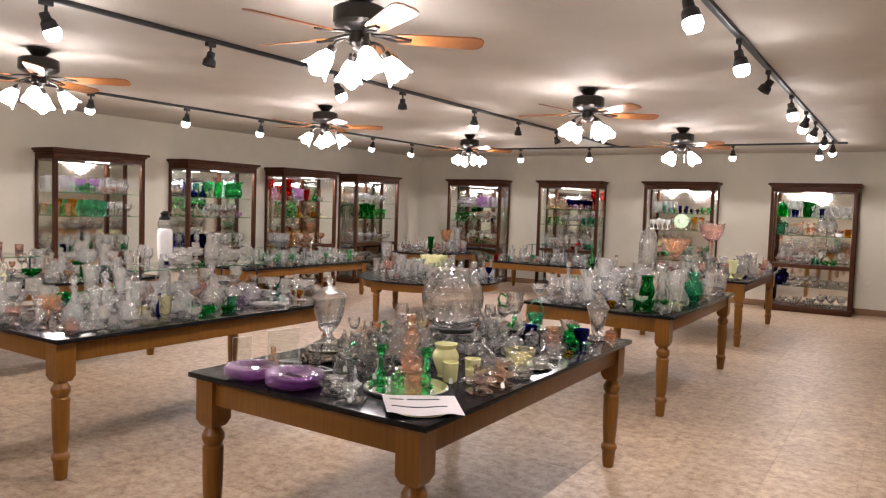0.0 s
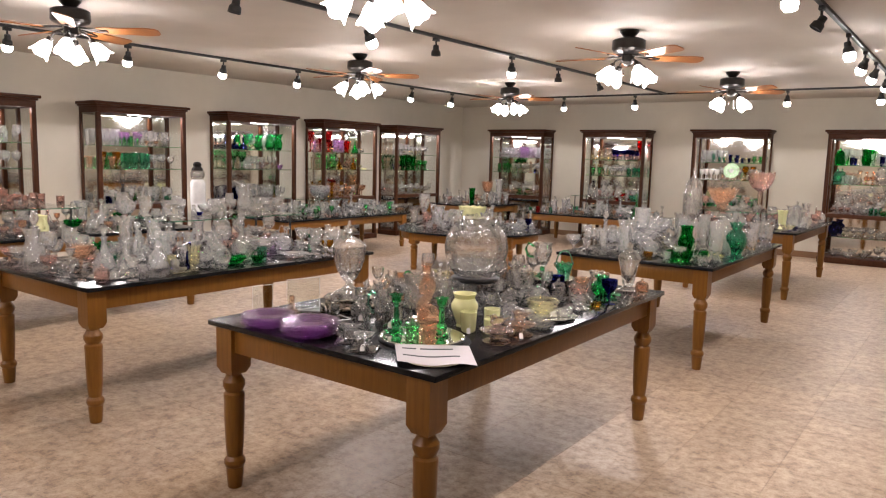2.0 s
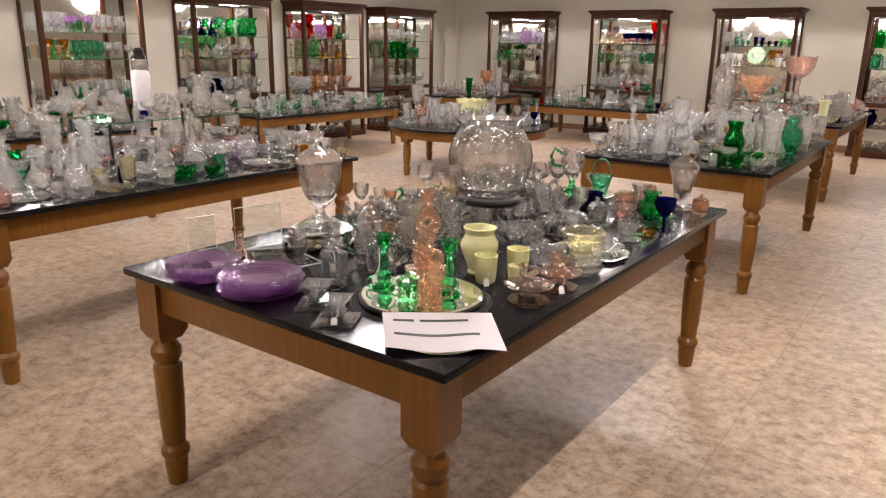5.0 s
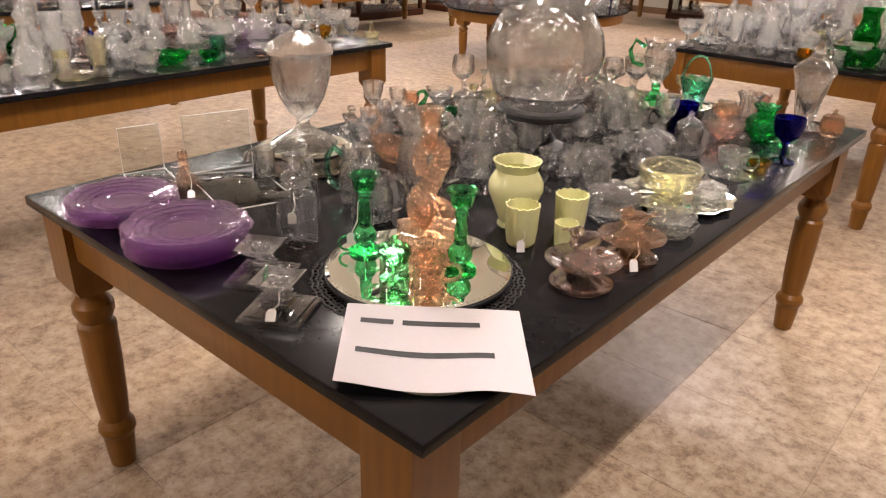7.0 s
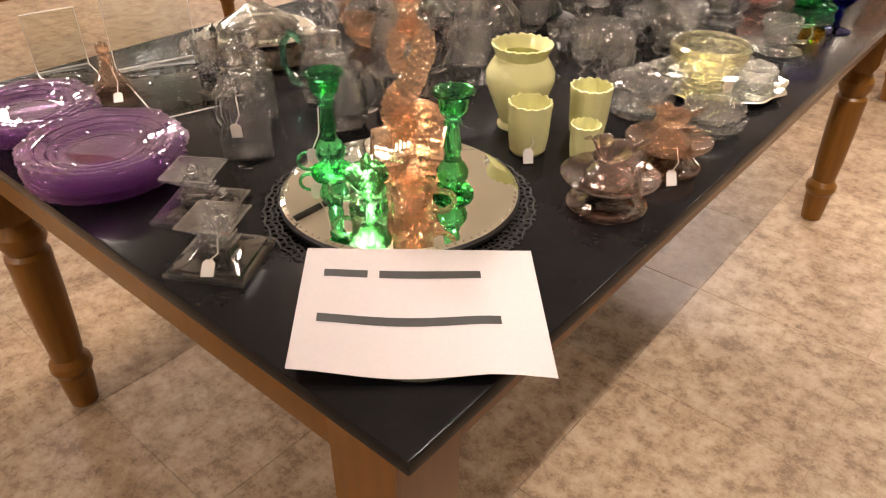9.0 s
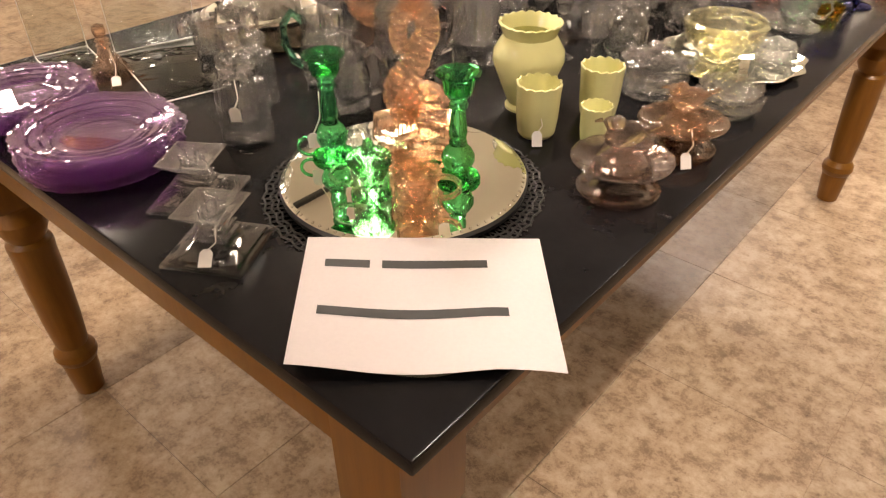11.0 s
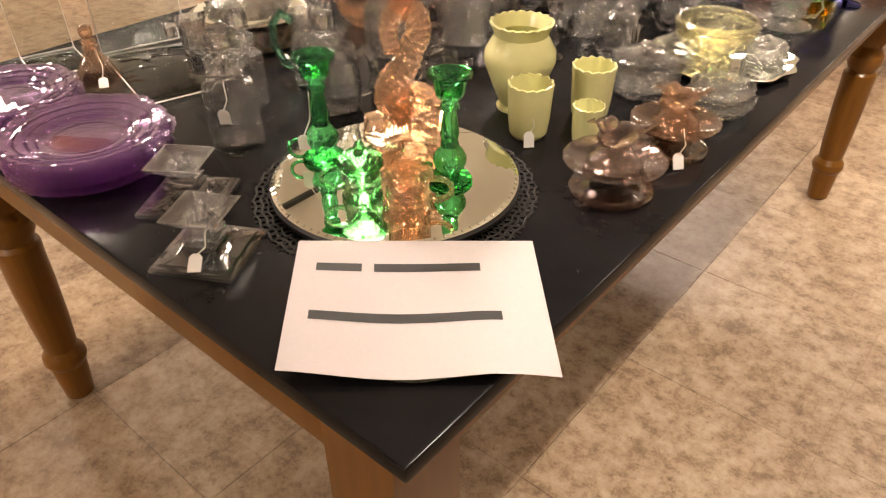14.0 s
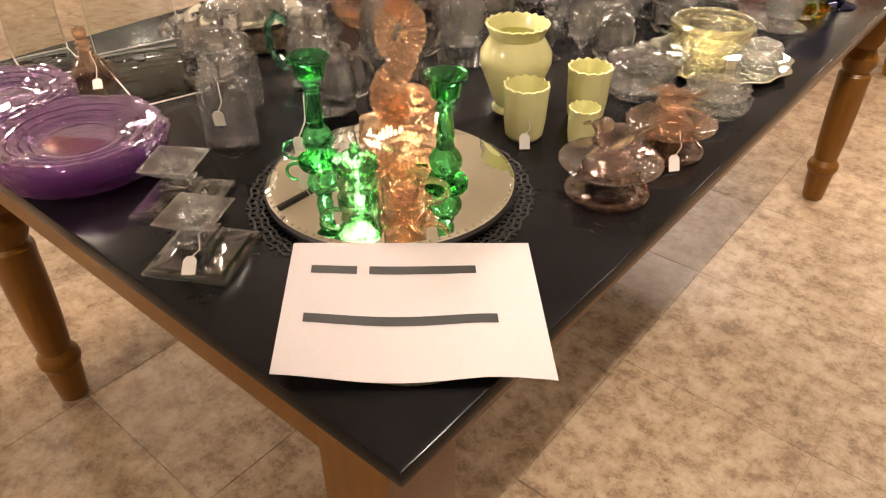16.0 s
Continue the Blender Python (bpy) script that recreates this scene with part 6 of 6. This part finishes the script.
# T4: pink punch bowls on a riser, custard vase, domes
G4, W4 = "glassware on the fourth table", "on a crowded display table"
riser("r", -1.376, -0.496, 7.000, 7.940, 0.96, H, "glass shelf riser holding pink punch bowls")
for kind, c, x, y, z, s, t in (("crimped_bowl", "peach", -1.117, 7.245, 0.96, 1.3, 1.5), ("compote", "pink", -0.776, 7.619, 0.96, 1.9, 1.6), ("cake_stand", "clear", -1.169, 7.672, 0.96, 1.0, 1.2), ("vase", "custard", -0.444, 7.352, H, 1.1, 0.9), ("glass_dome", "clear", -0.403, 7.619, H, 1.1, 1.3), ("glass_dome", "clear", -0.423, 8.068, H, 1.1, 1.3),
                               ("covered_jar", "clear", -1.376, 6.935, H, 1.5, 1.7), ("glass_basket", "pink", -0.320, 8.741, H, 1.2, 1.5), ("cup", "cobalt", -0.299, 7.352, H, 0.7, 1.2), ("bowl", "yellow", -0.340, 7.138, H, 0.8, 1.0)):
    glass(kind, c, x, y, z, W4, None, s, t, G4)
fill((-1.376, -0.496, 7.000, 7.940), 0.96, 8, [("goblet", "pink", 2, 0.8, 1.0), ("tumbler", "clear", 2, 0.8, 1.0)], "on the raised glass shelf", G4, [(-1.117, 7.245, 0.2), (-0.776, 7.619, 0.17), (-1.169, 7.672, 0.15)])
fill((T4[0], T4[1], T4[2], T4[3]), H, 75, tints(("sherbet_glass", "pink", 3), ("goblet", "pink", 2), ("nappy_dish", "yellow", 1)), W4, G4, [(-0.444, 7.352, 0.07), (-0.403, 7.619, 0.1), (-0.423, 8.068, 0.1), (-0.320, 8.741, 0.08), (-0.299, 7.352, 0.06), (-1.376, 6.935, 0.08), (-0.340, 7.138, 0.09)])

# low round table with the custard compote
GRD, WR = "glassware on the round table", "on the low round table"
stand = custom("custard_compote", "large opaque custard yellow footed bowl with scalloped rim", "compote", [("", lathe(bmesh.new(), shell([(0, 0), (0.10, 0), (0.10, 0.01), (0.07, 0.03), (0.06, 0.10), (0.075, 0.13), (0.15, 0.17), (0.18, 0.25), (0.185, 0.29)], 0.008, 0.145), 48, scallop(12, 0.03, 0.008, 0.2)), CUSTARD, "")], -4.131, 6.245, 0.56)
stand["group"] = GRD
hold = [(-4.131, 6.245, 0.14)]
for kind, c, x, y, s, t in (("crimped_bowl", "cut", -3.586, 5.788, 0.9, 1.0), ("crimped_bowl", "cut", -3.369, 6.136, 0.9, 1.1), ("glass_basket", "pink", -4.512, 5.734, 1.3, 1.4), ("goblet", "cut", -4.675, 5.875, 1.2, 1.0), ("decanter", "clear", -3.859, 5.951, 1.0, 1.0), ("goblet", "cobalt", -3.456, 6.605, 1.1, 1.1)):
    glass(kind, c, x, y, 0.56, WR, None, s, t, GRD)
    hold.append((x, y, KINDS[kind][2] * s))
fill((-4.806, -3.434, 5.494, 6.866), 0.56, 60, tints(("tumbler", "pink", 1), ("goblet", "peach", 1)), WR, GRD, hold)

# low tables towards the walls
G7, W7 = "glassware on the low side table", "on a low display table"
riser("r", -7.248, -6.632, 5.581, 6.474, 0.82, 0.57, "glass shelf riser stacked with clear bowls")
for k in range(4):
    glass("bowl", "cut", -6.914, 6.050, 0.82 + 0.03 * k, "in a stack on a shelf", None, 1.5, 0.8, G7)
glass("crimped_bowl", "cut", -6.500, 7.031, 0.57, W7, None, 0.9, 1.3, G7)
glass("vase", "lightgreen", -6.544, 7.310, 0.57, W7, None, 1.0, 0.8, G7)
fill(T7, 0.57, 95, tints(("nappy_dish", "pink", 2), ("goblet", "lightgreen", 1), ("sherbet_glass", "peach", 1)), W7, G7, [(-6.500, 7.031, 0.14), (-6.544, 7.310, 0.06)])
G6, W6 = "glassware on the corner table", "on a corner display table"
glass("vase", "deepgreen", -6.477, 9.657, 0.62, W6, None, 1.2, 1.2, G6)
glass("compote", "peach", -6.187, 9.746, 0.62, W6, None, 1.5, 1.9, G6)
glass("vase", "cut", -6.171, 10.137, 0.62, W6, None, 1.3, 1.6, G6)
fill(T6, 0.62, 50, tints(("sherbet_glass", "peach", 4), ("goblet", "pink", 4), ("candlestick", "pink", 2)), W6, G6, [(-6.477, 9.657, 0.08), (-6.187, 9.746, 0.15), (-6.171, 10.137, 0.08)])
G5, W5 = "glassware on the back table", "on a low display table"
riser("r", -4.480, -3.715, 9.866, 10.450, 0.90, 0.55, "glass shelf riser holding stemware")
fill((-4.480, -3.715, 9.866, 10.450), 0.90, 10, [("wine_glass", "clear", 3, 0.85, 1.05), ("candlestick", "clear", 2, 1.0, 1.2), ("decanter", "clear", 1, 0.8, 1.0)], "on the raised glass shelf", G5)
glass("decanter", "lightgreen", -3.300, 10.012, 0.55, W5, None, 1.3, 1.3, G5)
glass("tumbler", "red", -5.136, 9.866, 0.55, W5, None, 1.0, 1.0, G5)
glass("goblet", "cobalt", -3.114, 9.866, 0.55, W5, None, 1.0, 1.0, G5)
fill(T5, 0.55, 70, tints(("sherbet_glass", "peach", 3), ("tumbler", "teal", 2), ("nappy_dish", "peach", 2)), W5, G5, [(-3.300, 10.012, 0.07), (-5.136, 9.866, 0.04), (-3.114, 9.866, 0.05)])


# ---- pieces in the cabinets: for each, its shelves from the top, as (kind, colour, how many, scale, height scale) ----
def row(m, w, d, z, pieces, label, group):
    total = sum(n * KINDS[k][2] * 2 * s for k, c, n, s, t in pieces)
    if total * 1.3 < w - 0.16:
        pieces = [(k, c, n, s * 1.3, t * (0.9 if k in ("decanter", "vase") else 1.0)) for k, c, n, s, t in pieces]
        total *= 1.3
    gap = (w - 0.16 - total) / max(1, sum(p[2] for p in pieces))
    x = -w / 2 + 0.08
    for k, c, n, s, t in pieces:
        for i in range(n):
            r = KINDS[k][2] * s
            x += gap / 2 + r
            p = m @ Vector((x, -d / 2 + random.uniform(-0.07, 0.05), z))
            glass(k, c, p.x, p.y, p.z, label, None, s, 1.14 * t * random.uniform(0.95, 1.06), group)
            x += gap / 2 + r


ROWS = {
    0: [[("goblet", "clear", 8, 0.9, 1.1)], [("tumbler", "purple", 3, 0.9, 1.0), ("goblet", "clear", 5, 0.9, 1.1)], [("pitcher", "clear", 2, 0.9, 0.9), ("bowl", "cut", 2, 0.9, 1.0)]],
    1: [[("goblet", "clear", 3, 0.9, 1.1), ("goblet", "purple", 4, 0.9, 1.0), ("sherbet_glass", "peach", 2, 0.8, 1.0), ("goblet", "clear", 2, 0.9, 1.1)], [("vase", "peach", 2, 0.8, 0.8), ("goblet", "amber", 1, 0.9, 1.0), ("tumbler", "teal", 4, 1.0, 1.3), ("goblet", "clear", 3, 0.9, 1.0)],
        [("tumbler", "cobalt", 2, 1.0, 1.0), ("goblet", "clear", 3, 1.0, 1.1), ("vase", "clear", 3, 0.9, 0.9), ("tumbler", "teal", 2, 0.9, 0.9)]],
    2: [[("decanter", "cobalt", 3, 0.8, 0.8), ("goblet", "teal", 1, 1.0, 1.0), ("pitcher", "green", 3, 0.9, 0.85)], [("sherbet_glass", "lightgreen", 3, 0.9, 1.2), ("goblet", "clear", 6, 0.9, 1.1), ("cup", "purple", 1, 0.9, 1.0)], [("tumbler", "cobalt", 4, 1.1, 1.2), ("vase", "clear", 4, 0.9, 0.9)]],
    3: [[("goblet", "red", 2, 1.0, 1.0), ("tumbler", "purple", 2, 1.0, 0.9), ("vase", "red", 1, 0.9, 0.8), ("decanter", "green", 1, 0.8, 0.8), ("tumbler", "clear", 2, 0.8, 0.9)], [("pitcher", "lightgreen", 2, 0.9, 0.9), ("tumbler", "mauve", 2, 0.9, 1.0), ("decanter", "amber", 1, 0.8, 0.8), ("nappy_dish", "custard", 1, 0.7, 0.8)],
        [("candlestick", "amber", 3, 0.9, 0.9), ("compote", "peach", 2, 0.8, 1.0)]],
    4: [[("goblet", "clear", 10, 0.8, 1.05)], [("bowl", "cobalt", 1, 0.7, 1.2), ("vase", "deepgreen", 3, 0.8, 0.8), ("goblet", "lightgreen", 3, 0.8, 1.0)], [("sherbet_glass", "clear", 5, 0.9, 1.1), ("goblet", "clear", 3, 0.8, 1.0)]],
    5: [[("glass_basket", "clear", 4, 1.0, 1.3), ("tumbler", "purple", 2, 1.0, 1.0), ("goblet", "clear", 4, 0.8, 1.1)], [("tumbler", "lightgreen", 3, 0.9, 1.1), ("goblet", "clear", 4, 0.9, 1.0), ("cup", "cobalt", 2, 0.9, 1.2)], [("sherbet_glass", "peach", 8, 0.9, 1.1)]],
    6: [[("decanter", "yellow", 4, 0.75, 0.75), ("goblet", "cobalt", 5, 0.9, 1.1), ("goblet", "red", 1, 1.0, 1.0)], [("vase", "lightgreen", 2, 0.8, 0.8), ("goblet", "clear", 4, 0.9, 1.1), ("tumbler", "teal", 3, 0.9, 1.1)], [("goblet", "pink", 3, 0.8, 1.0), ("crimped_bowl", "red", 1, 0.75, 0.9), ("bowl", "teal", 1, 0.8, 1.1)]],
    7: [[("tumbler", "clear", 2, 1.0, 1.4), ("vase", "teal", 3, 0.7, 0.8), ("vase", "cobalt", 4, 0.7, 0.8), ("vase", "lightgreen", 2, 0.7, 0.8)], [("goblet", "milk", 4, 0.8, 0.9), ("sherbet_glass", "clear", 3, 0.9, 1.2), ("goblet", "amber", 1, 0.8, 0.9), ("vase", "milk", 2, 0.7, 0.6)], [("nappy_dish", "green", 1, 1.2, 0.7), ("bowl", "teal", 1, 0.8, 1.7), ("vase", "lightgreen", 1, 0.9, 0.8)]],
    8: [[("covered_jar", "deepgreen", 1, 1.0, 1.2), ("vase", "cobalt", 1, 0.8, 0.8), ("pitcher", "deepgreen", 1, 1.0, 0.95), ("vase", "cobalt", 1, 0.9, 0.85), ("goblet", "clear", 3, 0.7, 0.9)], [("covered_jar", "teal", 1, 1.2, 1.2), ("tumbler", "clear", 3, 0.9, 1.3), ("goblet", "peach", 2, 0.9, 1.1), ("covered_jar", "clear", 2, 1.0, 1.1), ("nappy_dish", "milk", 1, 0.8, 1.3), ("tumbler", "amber", 1, 1.1, 1.0)],
        [("sherbet_glass", "pink", 3, 0.9, 1.1), ("ball_vase", "clear", 2, 1.0, 1.2), ("tumbler", "teal", 2, 0.9, 1.0), ("nappy_dish", "lightgreen", 2, 0.8, 1.4), ("goblet", "clear", 2, 0.8, 0.9)]],
}
for i, (m, w, hh, d) in enumerate(CASES):
    for z, pieces in zip((1.55, 1.25, 0.772), ROWS[i]):
        row(m, w, d, z, pieces, "on a cabinet shelf", f"glassware in the cabinets")
    for z in (1.55, 1.25, 0.772):
        back = random.choices([("wine_glass", "cut"), ("tumbler", "cut"), ("sherbet_glass", "yellow"), ("vase", "cut"), ("candlestick", "peach"), ("tumbler", "lightgreen"), ("sherbet_glass", "pink")], k=3)
        row(m @ pose(0, 0.12, 0), w, d, z, [(k, c, 4, 0.9, 0.85 if k == "vase" else 1.1) for k, c in back], "at the back of a cabinet", "glassware at the back of the cabinets")
    row(m @ pose(0, -0.10, 0), w, d, 0.95 - 0.178, [("wine_glass", "cut", 4, 0.9, 0.9)], "on the middle cabinet shelf", "glassware in the cabinets")
    low = [("sherbet_glass", "clear", 4, 0.9, 1.0), ("nappy_dish", "clear", 3, 0.9, 1.2)]
    row(m, w, d, 0.42, [("ball_vase", "cobalt", 1, 1.7, 1.2)] + low if i == 8 else low, "on the lower cabinet shelf", "glassware low in the cabinets")
    row(m, w, d, 0.093, [("bowl", "clear", 3, 0.7, 1.0), ("sherbet_glass", "clear", 3, 0.9, 1.0)], "on the cabinet floor", "glassware low in the cabinets")
JADE = plain_mat("pale_jade_glass", (0.46, 0.66, 0.40), 0.2, var=0.15, scale=40)
rosette = bmesh.new()
for k in range(12):
    a = 2 * math.pi * k / 12
    bmesh.ops.create_icosphere(rosette, subdivisions=1, radius=0.013, matrix=pose(0.085 * math.cos(a), 0.085 * math.sin(a), 0.013) @ Matrix.Diagonal((1, 1, 0.4, 1)))
lathe(rosette, [(0, 0.008), (0.035, 0.008), (0.042, 0.010), (0.036, 0.014), (0, 0.012)], 24, flute(8, 0.15))
plate = custom("display_plate", "pale green embossed plate standing on its edge in a cabinet", "plate", [
    ("dish", lathe(bmesh.new(), [(0, 0), (0.06, 0), (0.13, 0.015), (0.128, 0.02), (0.06, 0.006), (0, 0.006)], 72, scallop(12, 0.05, 0, -0.02)), JADE, ""), ("rosette", rosette, MILK, "raised whitish rosette")], -2.06, 11.08, 1.41)
plate.matrix_basis = pose(-2.06, 11.08, 1.41, 78, 0, 0)
plate["group"] = "glassware in the cabinets"


# ---- floor tiles: single pieces round the walk, the rest joined ----
TILE, GAP = 0.4633, 0.0012


def tile_verts(cx, cy):
    a, b, t = TILE / 2 - GAP / 2, TILE / 2 - GAP / 2 - 0.001, 0.0
    return [(cx + sx * q, cy + sy * q, z) for q, z in ((a, -0.005), (a, t - 0.0006), (b, t)) for sx, sy in ((-1, -1), (1, -1), (1, 1), (-1, 1))]


TILE_FACES = [(8, 9, 10, 11)] + [(i * 4 + s, i * 4 + (s + 1) % 4, i * 4 + 4 + (s + 1) % 4, i * 4 + 4 + s) for i in (0, 1) for s in range(4)]
tile_me = bpy.data.meshes.new("tile")
tile_me.from_pydata(tile_verts(0, 0), [], TILE_FACES)
tile_me.materials.append(FLOOR)
rest_v, rest_f, single = [], [], 0
i0, i1 = math.floor((X0 - 0.72) / TILE), math.ceil((X1 - 0.72) / TILE)
j0, j1 = math.floor((Y0 - 2.865) / TILE), math.ceil((Y1 - 2.865) / TILE)
for i in range(i0, i1 + 1):
    for j in range(j0, j1 + 1):
        cx, cy = 0.72 + (i + 0.5) * TILE, 2.865 + (j + 0.5) * TILE
        if -3.9 < cx < 2.6 and -1.2 < cy < 7.0 and single < 290:
            ob = new("tile", tile_me)
            ob.parent, ob.location = FLOOR_OB, (cx, cy, 0)
            single += 1
        else:
            rest_f += [tuple(len(rest_v) + q for q in f) for f in TILE_FACES]
            rest_v += tile_verts(cx, cy)
rest = bpy.data.meshes.new("tiling")
rest.from_pydata(rest_v, [], rest_f)
rest.materials.append(FLOOR)
ob = tagged(new("tiling", rest), "", "", "", "stuff")
ob.parent = FLOOR_OB
